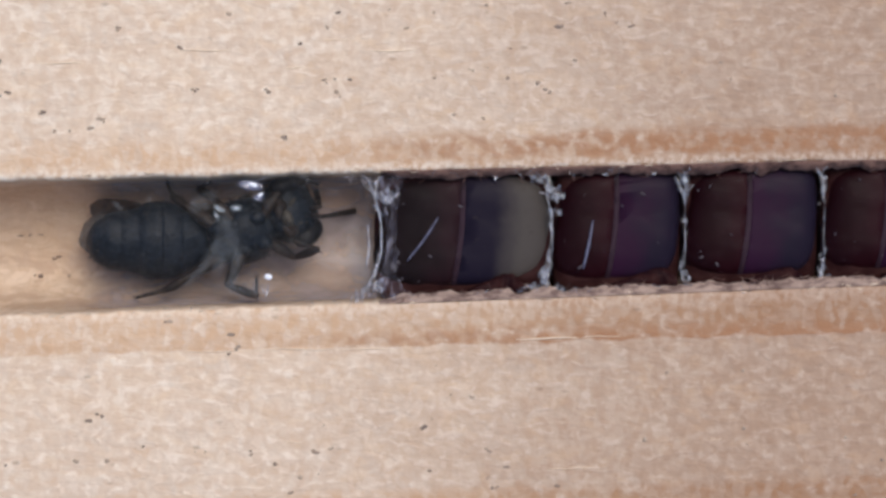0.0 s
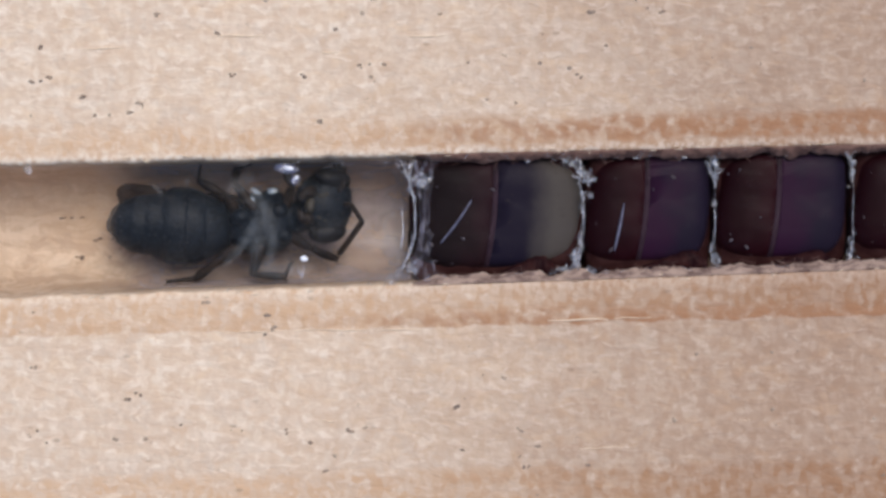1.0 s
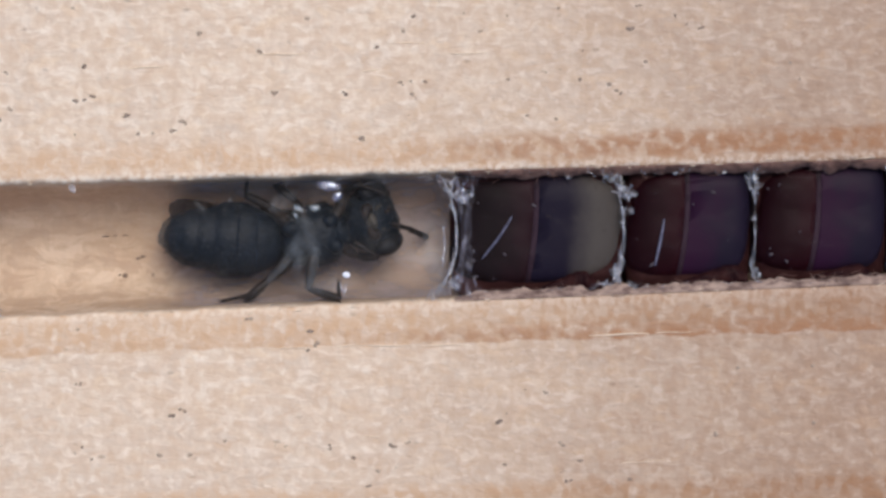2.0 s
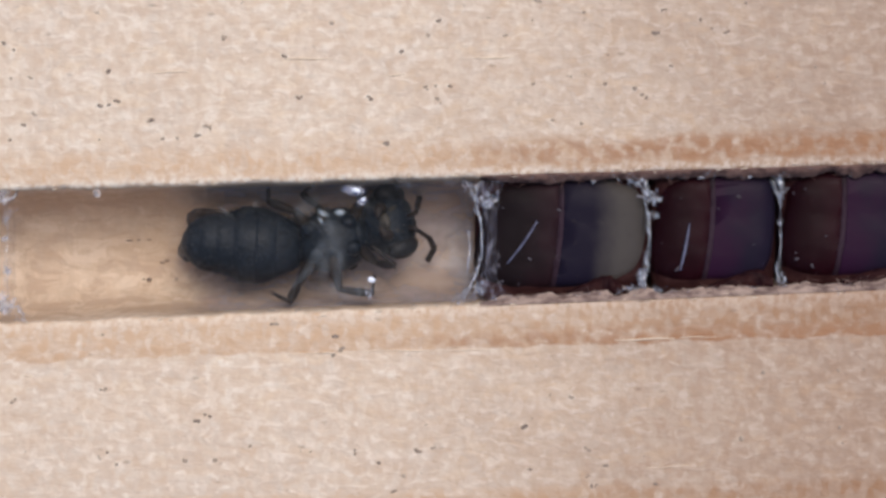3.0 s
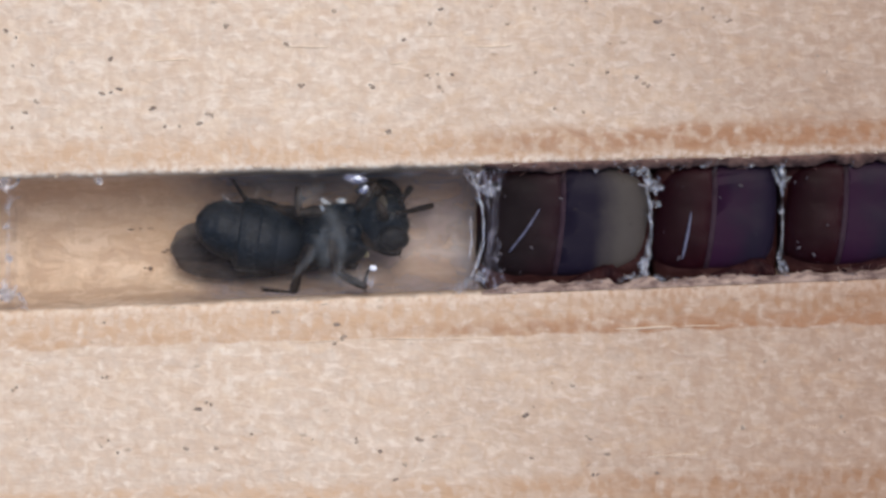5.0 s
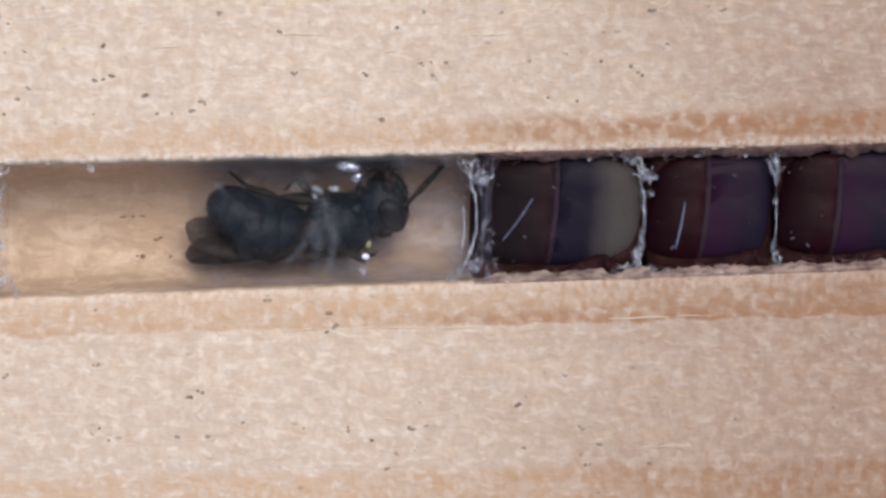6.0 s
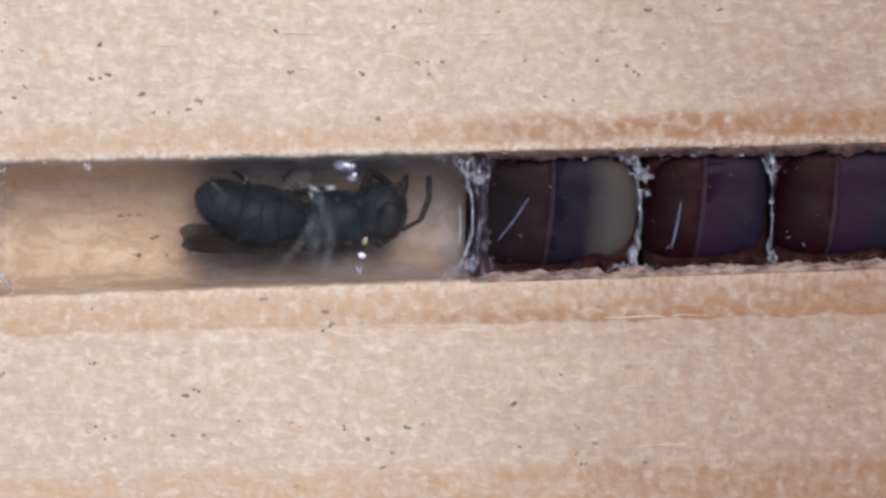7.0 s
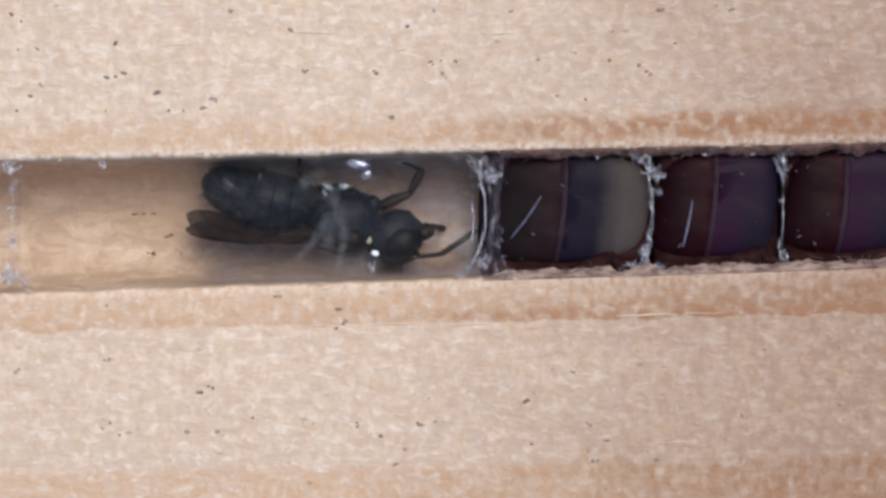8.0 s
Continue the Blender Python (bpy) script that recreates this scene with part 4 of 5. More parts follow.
def build_antenna():
    """A stalk and a whip of beaded joints in three lengths."""
    bm = bmesh.new()
    rod(bm, 0.7, [0.06, 0.075, 0.09, 0.085, 0.065], 0.02, 8)
    stalk = part("antenna", bm, LIMB, bee)
    pieces = []
    for length, r, x, end in ((0.72, 0.074, 0.7, 0.86), (0.70, 0.096, 1.42, 0.86), (0.68, 0.098, 2.12, 0.55)):
        bm = bmesh.new()
        radii = [0.86 * r, r, r] * 4 + [end * r]
        rod(bm, length, radii, 0.0, 8)
        pieces.append(part("flagellum", bm, LIMB, stalk, at=place(x, 0, 0)))
    return stalk, *pieces


abdomen, abdomen_end = build_abdomen()
thorax = build_thorax()
head = build_head()
wing_near, wing_far = build_wing(1), build_wing(-1)
fore_near, fore_near_shin, fore_near_foot = build_leg("foreleg", 1.1, 0.85, 0.85, 0.95)
fore_far, fore_far_shin, fore_far_foot = build_leg("foreleg", 1.1, 0.85, 0.85, 0.95)
mid_near, mid_near_shin, mid_near_foot = build_leg("middle_leg", 1.1, 1.0, 0.7, 0.9)
mid_far, mid_far_shin, mid_far_foot = build_leg("middle_leg", 1.1, 0.85, 0.7, 0.9)
hind_near, hind_near_shin, hind_near_foot = build_leg("hind_leg", 1.2, 0.9, 0.9)
hind_far, hind_far_shin, hind_far_foot = build_leg("hind_leg", 1.2, 0.9, 0.8)
hairs(thorax, 3, 260, on_ball((1.08, 0.93, 0.9)), 0.10, 0.24)
hairs(head, 4, 220, on_ball((0.66, 0.96, 0.82)), 0.07, 0.16)
hairs(abdomen, 5, 130, on_abdomen(0.05, 0.5, 0), 0.05, 0.13)
hairs(abdomen_end, 6, 180, on_abdomen(0.45, 0.97, 1.62), 0.06, 0.16)
antenna, antenna_base, antenna_middle, antenna_tip = build_antenna()
antenna_far, antenna_far_base, antenna_far_middle, antenna_far_tip = build_antenna()


def motions():
    walk(bee, [
        (0, place(-2.90, 0.29, -1.50, -168, 0, 17)),
        (0.5, place(-3.00, 0.15, -1.50, -170, 0, 11)),
        (0.8, place(-3.05, 0.05, -1.50, -171, 0, 11)),
        (1, place(-3.34, 0.02, -1.50, -172, 0, 10)),
        (1.25, place(-3.40, 0.07, -1.50, -173, 0, 12)),
        (1.5, place(-3.14, 0.18, -1.50, -173, 0, 13)),
        (1.7, place(-3.01, 0.16, -1.50, -174, 0, 12)),
        (2.8, place(-3.32, 0.13, -1.50, -182, 0, 12)),
        (3, place(-3.25, 0.15, -1.50, -184, 0, 11)),
        (3.25, place(-3.16, 0.16, -1.50, -186, 0, 7)),
        (3.5, place(-2.84, 0.20, -1.50, -188, 0, 4)),
        (3.75, place(-2.74, 0.09, -1.50, -190, 0, 3)),
        (4, place(-2.68, 0.05, -1.50, -192, 0, 2)),
        (4.2, place(-2.85, 0.01, -1.50, -194, 0, 3)),
        (5.3, place(-3.25, -0.06, -1.50, -218, 0, 9)),
        (5.5, place(-3.22, 0.06, -1.50, -223, 0, 9)),
        (5.75, place(-3.16, -0.09, -1.50, -230, 0, 8)),
        (6, place(-2.91, -0.08, -1.50, -240, 0, 5)),
        (6.25, place(-2.97, -0.04, -1.50, -245, 0, 0)),
        (6.5, place(-2.96, 0.03, -1.50, -250, 0, -4)),
        (7, place(-2.80, -0.01, -1.50, -260, 0, -4)),
        (7.5, place(-2.86, -0.02, -1.50, -268, 0, -12)),
        (8, place(-2.92, 0.00, -1.50, -274, 0, -18)),
    ])
    walk(abdomen, [
        (0, place(-1.00, 0.00, 0.05, 0, 3, 16)),
        (0.5, place(-1.00, 0.00, 0.05, 0, 1, 12)),
        (0.8, place(-1.00, 0.00, 0.05, 0, 1, 13)),
        (1, place(-1.00, 0.00, 0.05, 0, 1, 12)),
        (1.25, place(-1.00, 0.00, 0.05, 0, 1, 12)),
        (1.5, place(-1.00, 0.00, 0.05, 0, 1, 12)),
        (1.7, place(-1.00, 0.00, 0.05, 0, 1, 14)),
        (2.8, place(-1.00, 0.00, 0.05, 0, -1, 15)),
        (3, place(-1.00, 0.00, 0.05, 0, -2, 13)),
        (3.25, place(-1.00, 0.00, 0.05, 0, -2, 9)),
        (3.5, place(-1.00, 0.00, 0.05, 0, -2, 6)),
        (3.75, place(-1.00, 0.00, 0.05, 0, -2, 7)),
        (4, place(-1.00, 0.00, 0.05, 0, -2, 5)),
        (4.2, place(-1.00, 0.00, 0.05, 0, -2, 7)),
        (5.3, place(-1.00, 0.00, 0.05, 0, -11, 13)),
        (5.5, place(-1.00, 0.00, 0.05, 0, -8, 8)),
        (5.75, place(-1.00, 0.00, 0.05, 0, -10, 8)),
        (6, place(-1.00, 0.00, 0.05, 0, -8, 4)),
        (6.25, place(-1.00, 0.00, 0.05, 0, -7, 3)),
        (6.5, place(-1.00, 0.00, 0.05, 0, -5, 1)),
        (7, place(-1.00, 0.00, 0.05, 0, -3, 0)),
        (7.5, place(-1.00, 0.00, 0.05, 0, 2, 0)),
        (8, place(-1.00, 0.00, 0.05, 0, 7, 1)),
    ])
    walk(abdomen_end, [
        (0, place(-1.62, 0.00, 0.00, 0, -4, 0)),
        (0.5, place(-1.62, 0.00, 0.00, 0, -4, 0)),
        (0.8, place(-1.62, 0.00, 0.00, 0, -4, 0)),
        (1, place(-1.62, 0.00, 0.00, 0, -4, 0)),
        (1.25, place(-1.62, 0.00, 0.00, 0, -5, 0)),
        (1.5, place(-1.62, 0.00, 0.00, 0, -5, 0)),
        (1.7, place(-1.62, 0.00, 0.00, 0, -5, 0)),
        (2.8, place(-1.62, 0.00, 0.00, 0, -5, 0)),
        (3, place(-1.62, 0.00, 0.00, 0, -5, 0)),
        (3.25, place(-1.62, 0.00, 0.00, 0, -6, 0)),
        (3.5, place(-1.62, 0.00, 0.00, 0, -6, 0)),
        (3.75, place(-1.62, 0.00, 0.00, 0, -6, 0)),
        (4, place(-1.62, 0.00, 0.00, 0, -6, 0)),
        (4.2, place(-1.62, 0.00, 0.00, 0, -6, 0)),
        (5.3, place(-1.22, 0.00, 0.00, 0, -14, 0)),
        (5.5, place(-1.20, 0.00, 0.00, 0, -17, 0)),
        (5.75, place(-1.17, 0.00, 0.00, 0, -20, 0)),
        (6, place(-1.17, 0.00, 0.00, 0, -24, 0)),
        (6.25, place(-1.25, 0.00, 0.00, 0, -22, 0)),
        (6.5, place(-1.32, 0.00, 0.00, 0, -20, 0)),
        (7, place(-1.47, 0.00, 0.00, 0, -12, 0)),
        (7.5, place(-1.57, 0.00, 0.00, 0, -8, 0)),
        (8, place(-1.62, 0.00, 0.00, 0, -6, 0)),
    ])
    walk(head, [
        (0, place(1.56, -0.15, 0.03, 0, 40, -8)),
        (0.5, place(1.66, -0.06, 0.01, 0, 42, -3)),
        (0.8, place(1.77, -0.13, 0.02, 0, 52, 8)),
        (1, place(1.90, -0.24, 0.03, 0, 64, 15)),
        (1.25, place(1.65, -0.25, 0.03, 0, 56, 9)),
        (1.5, place(1.61, -0.16, 0.02, 0, 36, -5)),
        (1.7, place(1.88, -0.07, 0.01, 0, 30, -7)),
        (2.8, place(1.66, -0.27, -0.01, 0, 45, -3)),
        (3, place(1.77, -0.19, -0.01, 0, 38, -4)),
        (3.25, place(1.77, -0.21, -0.02, 0, 25, 11)),
        (3.5, place(1.66, -0.12, -0.02, 0, 18, 19)),
        (3.75, place(1.87, -0.22, -0.04, 0, 15, 18)),
        (4, place(1.78, -0.12, -0.03, 0, 15, 19)),
        (4.2, place(1.65, -0.17, -0.04, 0, 15, 17)),
        (5.3, place(1.54, -0.31, -0.24, 0, 31, -4)),
        (5.5, place(1.60, -0.26, -0.24, 0, 31, -4)),
        (5.75, place(1.60, -0.25, -0.29, 0, 26, 0)),
        (6, place(1.48, -0.28, -0.49, 0, 17, 3)),
        (6.25, place(1.42, -0.28, -0.59, 0, 19, 0)),
        (6.5, place(1.46, -0.19, -0.52, 0, 17, 0)),
        (7, place(1.37, -0.07, -0.37, 0, -4, 2)),
        (7.5, place(1.51, 0.00, -0.12, 0, -15, 0)),
        (8, place(1.64, -0.01, 0.12, 0, -30, 0)),
    ])
    walk(wing_near, [
        (0, place(0.00, 0.50, 0.60, 20, 5, 25)),
        (0.5, place(0.00, 0.50, 0.60, 20, 4, 22)),
        (0.8, place(0.00, 0.50, 0.60, 20, 3, 22)),
        (1, place(0.00, 0.50, 0.60, 20, 3, 22)),
        (1.25, place(0.00, 0.50, 0.60, 21, 3, 23)),
        (1.5, place(0.00, 0.50, 0.60, 21, 3, 23)),
        (1.7, place(0.00, 0.50, 0.60, 21, 2, 24)),
        (2.8, place(0.00, 0.50, 0.60, 21, -1, 24)),
        (3, place(0.00, 0.50, 0.60, 21, -1, 22)),
        (3.25, place(0.00, 0.50, 0.60, 22, -2, 19)),
        (3.5, place(0.00, 0.50, 0.60, 22, -2, 16)),
        (3.75, place(0.00, 0.50, 0.60, 22, -3, 16)),
        (4, place(0.00, 0.50, 0.60, 22, -3, 15)),
        (4.2, place(0.00, 0.50, 0.60, 22, -4, 17)),
        (5.3, place(-0.40, 0.50, 0.60, 40, -3, 4)),
        (5.5, place(-0.40, 0.50, 0.60, 40, -2, 3)),
        (5.75, place(-0.25, 0.50, 0.60, 36, -7, 6)),
        (6, place(0.00, 0.50, 0.60, 26, -11, 6)),
        (6.25, place(0.00, 0.50, 0.60, 20, -8, 4)),
        (6.5, place(0.00, 0.50, 0.60, 14, -6, 2)),
        (7, place(0.00, 0.50, 0.60, 26, -1, 0)),
        (7.5, place(0.00, 0.50, 0.60, 42, 5, 0)),
        (8, place(0.00, 0.50, 0.60, 40, 10, 1)),
    ])
    walk(wing_far, [
        (0, place(0.00, -0.50, 0.60, -20, 2, 9)),
        (0.5, place(0.00, -0.50, 0.60, -19, 1, 5)),
        (0.8, place(0.00, -0.50, 0.60, -19, 1, 6)),
        (1, place(0.00, -0.50, 0.60, -19, 1, 5)),
        (1.25, place(0.00, -0.50, 0.60, -18, 1, 6)),
        (1.5, place(0.00, -0.50, 0.60, -18, 1, 6)),
        (1.7, place(0.00, -0.50, 0.60, -18, 1, 8)),
        (2.8, place(0.00, -0.50, 0.60, -16, 0, 7)),
        (3, place(0.00, -0.50, 0.60, -16, 0, 5)),
        (3.25, place(0.00, -0.50, 0.60, -15, 0, 3)),
        (3.5, place(0.00, -0.50, 0.60, -15, 0, 0)),
        (3.75, place(0.00, -0.50, 0.60, -15, 0, 0)),
        (4, place(0.00, -0.50, 0.60, -14, 0, 0)),
        (4.2, place(0.00, -0.50, 0.60, -14, 0, 1)),
        (5.3, place(-0.40, -0.50, 0.60, 32, -4, 5)),
        (5.5, place(-0.40, -0.50, 0.60, 34, -4, 4)),
        (5.75, place(-0.25, -0.50, 0.60, 30, -5, 4)),
        (6, place(0.00, -0.50, 0.60, 18, -1, 0)),
        (6.25, place(0.00, -0.50, 0.60, 13, 1, 0)),
        (6.5, place(0.00, -0.50, 0.60, 8, 1, 0)),
        (7, place(0.00, -0.50, 0.60, 18, 3, 0)),
        (7.5, place(0.00, -0.50, 0.60, 34, 7, 0)),
        (8, place(0.00, -0.50, 0.60, 32, 11, 1)),
    ])
    walk(antenna, [
        (0, place(1.92, 0.03, -0.01, 0, 50, 15)),
        (0.5, place(2.09, 0.08, -0.01, -4, 41, 10)),
        (0.8, place(2.11, -0.13, 0.02, -20, 53, -11)),
        (1, place(2.25, -0.18, 0.03, -11, 52, 0)),
        (1.25, place(1.99, -0.21, 0.03, -13, 54, -3)),
        (1.5, place(1.96, 0.04, 0.00, 8, 49, 23)),
        (1.7, place(2.18, 0.09, -0.01, 6, 56, 21)),
        (2.8, place(2.06, -0.11, 0.00, 8, 40, 24)),
        (3, place(2.11, -0.03, 0.00, 12, 47, 30)),
        (3.25, place(2.17, -0.01, 0.00, 13, 36, 31)),
        (3.5, place(2.03, 0.07, 0.01, 15, 39, 34)),
        (3.75, place(1.99, 0.19, 0.03, 39, 30, 76)),
        (4, place(1.73, 0.26, 0.06, 50, 34, 95)),
        (4.2, place(1.63, 0.32, 0.08, 48, 14, 91)),
        (5.3, place(1.83, -0.44, -0.34, 9, 55, 30)),
        (5.5, place(1.92, -0.29, -0.27, 19, 41, 43)),
        (5.75, place(1.94, -0.14, -0.16, 23, 14, 51)),
        (6, place(1.71, -0.24, -0.42, 26, 19, 64)),
        (6.25, place(1.70, -0.17, -0.37, 26, -4, 61)),
        (6.5, place(1.79, -0.11, -0.30, 27, -8, 53)),
        (6.75, place(1.69, -0.07, -0.27, 26, -6, 60)),
        (7, place(1.62, -0.03, -0.15, 25, -14, 64)),
        (7.25, place(1.67, 0.00, -0.03, 25, -17, 63)),
        (7.5, place(1.69, 0.00, 0.06, 23, -16, 71)),
        (7.75, place(1.81, 0.00, 0.24, 26, -25, 62)),
        (8, place(1.99, -0.02, 0.23, 30, -15, 51)),
    ])
    walk(antenna_base, [
        (0, place(0.70, 0.00, 0.00, 109, -70, 160)),
        (0.5, place(0.70, 0.00, 0.00, 51, -75, -140)),
        (0.8, place(0.70, 0.00, 0.00, 113, -50, 153)),
        (1, place(0.70, 0.00, 0.00, 153, -42, 100)),
        (1.25, place(0.70, 0.00, 0.00, 127, -66, 130)),
        (1.5, place(0.70, 0.00, 0.00, 98, -66, 162)),
        (1.7, place(0.70, 0.00, 0.00, 99, -62, 161)),
        (2.8, place(0.70, 0.00, 0.00, 143, -66, 113)),
        (3, place(0.70, 0.00, 0.00, 133, -68, 124)),
        (3.25, place(0.70, 0.00, 0.00, 167, -77, 88)),
        (3.5, place(0.70, 0.00, 0.00, 28, -76, -132)),
        (3.75, place(0.70, 0.00, 0.00, 88, -73, 166)),
        (4, place(0.70, 0.00, 0.00, 63, -64, -167)),
        (4.2, place(0.70, 0.00, 0.00, 52, -74, -155)),
        (5.3, place(0.70, 0.00, 0.00, 40, -36, -142)),
        (5.5, place(0.70, 0.00, 0.00, 44, -44, -147)),
        (5.75, place(0.70, 0.00, 0.00, 29, -50, -127)),
        (6, place(0.70, 0.00, 0.00, 21, -7, -112)),
        (6.25, place(0.70, 0.00, 0.00, 23, -4, -130)),
        (6.5, place(0.70, 0.00, 0.00, 23, 9, -118)),
        (6.75, place(0.70, 0.00, 0.00, 23, -3, -124)),
        (7, place(0.70, 0.00, 0.00, 22, -3, -106)),
        (7.25, place(0.70, 0.00, 0.00, 22, -6, -112)),
        (7.5, place(0.70, 0.00, 0.00, 16, -26, -88)),
        (7.75, place(0.70, 0.00, 0.00, 21, 0, -112)),
        (8, place(0.70, 0.00, 0.00, 20, -4, -87)),
    ])
    walk(antenna_middle, [
        (0, place(0.47, 0.08, 0.68, 107, -70, 162)),
        (0.5, place(0.56, -0.12, 0.70, 46, -74, -135)),
        (0.8, place(0.29, 0.21, 0.55, 103, -31, 160)),
        (1, place(0.61, 0.53, 0.48, 109, 7, 135)),
        (1.25, place(0.51, 0.22, 0.66, 107, -34, 143)),
        (1.5, place(0.43, 0.09, 0.66, 90, -65, 165)),
        (1.7, place(0.38, 0.11, 0.63, 92, -61, 163)),
        (2.8, place(0.59, 0.27, 0.66, 121, -53, 128)),
        (3, place(0.55, 0.22, 0.67, 116, -50, 135)),
        (3.25, place(0.71, 0.16, 0.70, 165, -77, 82)),
        (3.5, place(0.59, -0.13, 0.70, 14, -77, -126)),
        (3.75, place(0.49, 0.05, 0.69, 80, -74, 166)),
        (4, place(0.39, -0.07, 0.65, 47, -47, -158)),
        (4.2, place(0.52, -0.08, 0.69, 42, -69, -152)),
        (5.3, place(0.24, -0.36, 0.42, 33, -34, -140)),
        (5.5, place(0.26, -0.28, 0.50, 36, -43, -146)),
        (5.75, place(0.42, -0.37, 0.55, 24, -40, -128)),
        (6, place(0.44, -0.66, 0.09, 17, -4, -109)),
        (6.25, place(0.24, -0.55, 0.05, 17, 2, -133)),
        (6.5, place(0.37, -0.63, -0.11, 17, 21, -135)),
        (6.75, place(0.29, -0.59, 0.04, 17, 9, -135)),
        (7, place(0.50, -0.69, 0.04, 24, 36, -117)),
        (7.25, place(0.44, -0.67, 0.07, 18, 17, -131)),
        (7.5, place(0.72, -0.65, 0.32, 29, 28, -103)),
        (7.75, place(0.43, -0.67, 0.00, 15, 20, -135)),
        (8, place(0.74, -0.72, 0.05, 27, 17, -99)),
    ])
    walk(antenna_tip, [
        (0, place(0.25, 0.16, 1.34, 107, -72, 162)),
        (0.5, place(0.43, -0.25, 1.37, 40, -75, -128)),
        (0.8, place(-0.28, 0.42, 0.91, 100, -17, 161)),
        (1, place(0.12, 1.02, 0.40, 102, 10, 132)),
        (1.25, place(0.05, 0.57, 1.05, 102, -14, 139)),
        (1.5, place(0.14, 0.16, 1.29, 83, -66, 165)),
        (1.7, place(0.05, 0.21, 1.25, 86, -62, 162)),
        (2.8, place(0.33, 0.60, 1.22, 107, -27, 134)),
        (3, place(0.24, 0.54, 1.21, 107, -18, 134)),
        (3.25, place(0.73, 0.31, 1.38, 159, -76, 73)),
        (3.5, place(0.49, -0.26, 1.38, -10, -77, -117)),
        (3.75, place(0.31, 0.10, 1.36, 61, -76, 170)),
        (4, place(-0.05, -0.25, 1.16, 27, -47, -153)),
        (4.2, place(0.30, -0.20, 1.35, 20, -66, -144)),
        (5.3, place(-0.20, -0.73, 0.82, 16, -35, -140)),
        (5.5, place(-0.16, -0.56, 0.97, 20, -44, -146)),
        (5.75, place(0.09, -0.79, 1.00, 9, -32, -127)),
        (6, place(0.21, -1.32, 0.14, 2, -3, -106)),
        (6.25, place(-0.23, -1.07, 0.03, 0, 9, -138)),
        (6.5, place(-0.10, -1.09, -0.36, 1, 28, -136)),
        (6.75, place(-0.20, -1.08, -0.07, 2, 11, -134)),
        (7, place(0.24, -1.19, -0.37, -3, 47, -143)),
        (7.25, place(0.00, -1.17, -0.14, 5, 20, -128)),
        (7.5, place(0.58, -1.25, -0.01, 12, 40, -115)),
        (7.75, place(-0.03, -1.13, -0.24, 1, 26, -135)),
        (8, place(0.64, -1.38, -0.15, 18, 23, -95)),
    ])
    walk(antenna_far, [
        (0, place(1.94, -0.09, 0.02, 0, 48, -3)),
        (0.5, place(1.99, -0.08, 0.01, -11, 53, -18)),
        (0.8, place(2.05, -0.27, 0.04, -27, 53, -38)),
        (1, place(2.17, -0.41, 0.06, -30, 51, -41)),
        (1.25, place(1.96, -0.38, 0.05, -23, 50, -32)),
        (1.5, place(1.89, -0.23, 0.03, -16, 57, -24)),
        (3, place(2.14, -0.25, -0.02, 0, 50, -4)),
        (3.5, place(1.97, -0.35, -0.05, -20, 52, -29)),
        (4, place(2.03, -0.41, -0.09, -27, 55, -38)),
        (5.5, place(1.81, -0.39, -0.36, 48, 59, 47)),
        (6, place(1.65, -0.32, -0.56, 64, 37, 67)),
        (6.5, place(1.49, -0.31, -0.84, 76, 56, 84)),
        (7, place(1.54, -0.12, -0.69, 61, 43, 65)),
        (7.5, place(1.62, -0.02, -0.46, 68, 38, 75)),
        (8, place(1.91, 0.01, -0.20, 58, 30, 57)),
    ])
    walk(antenna_far_base, [
        (0, place(0.70, 0.00, 0.00, 0, -43, -170)),
        (0.5, place(0.70, 0.00, 0.00, -4, -34, -164)),
        (0.8, place(0.70, 0.00, 0.00, -13, -37, -148)),
        (1, place(0.70, 0.00, 0.00, -42, -37, -102)),
        (1.25, place(0.70, 0.00, 0.00, -27, -44, -124)),
        (1.5, place(0.70, 0.00, 0.00, -5, -31, -160)),
        (3, place(0.70, 0.00, 0.00, -9, -45, -154)),
        (3.5, place(0.70, 0.00, 0.00, -21, -37, -135)),
        (4, place(0.70, 0.00, 0.00, -30, -31, -119)),
        (5.5, place(0.70, 0.00, 0.00, -18, -24, -146)),
        (6, place(0.70, 0.00, 0.00, -16, -13, -153)),
        (6.5, place(0.70, 0.00, 0.00, -16, -30, -151)),
        (7, place(0.70, 0.00, 0.00, -24, -8, -127)),
        (7.5, place(0.70, 0.00, 0.00, -24, 0, -134)),
        (8, place(0.70, 0.00, 0.00, -26, -25, -125)),
    ])
    walk(antenna_far_middle, [
        (0, place(0.18, -0.09, 0.49, 0, -42, -167)),
        (0.5, place(0.13, -0.17, 0.41, -4, -33, -161)),
        (0.8, place(0.21, -0.31, 0.43, -13, -34, -145)),
        (1, place(0.58, -0.56, 0.44, -17, 19, -119)),
        (1.25, place(0.41, -0.43, 0.50, -18, -15, -141)),
        (1.5, place(0.12, -0.21, 0.37, -12, -28, -157)),
        (3, place(0.24, -0.22, 0.51, -15, -44, -152)),
        (3.5, place(0.29, -0.41, 0.43, -27, -36, -133)),
        (4, place(0.40, -0.54, 0.37, -36, -30, -117)),
        (5.5, place(0.15, -0.37, 0.29, -24, -22, -143)),
        (6, place(0.08, -0.32, 0.16, -22, -10, -151)),
        (6.5, place(0.16, -0.30, 0.36, -19, -22, -161)),
        (7, place(0.27, -0.56, 0.11, -28, -6, -126)),
        (7.5, place(0.20, -0.52, 0.00, -28, 3, -132)),
        (8, place(0.33, -0.54, 0.30, -30, -24, -124)),
    ])
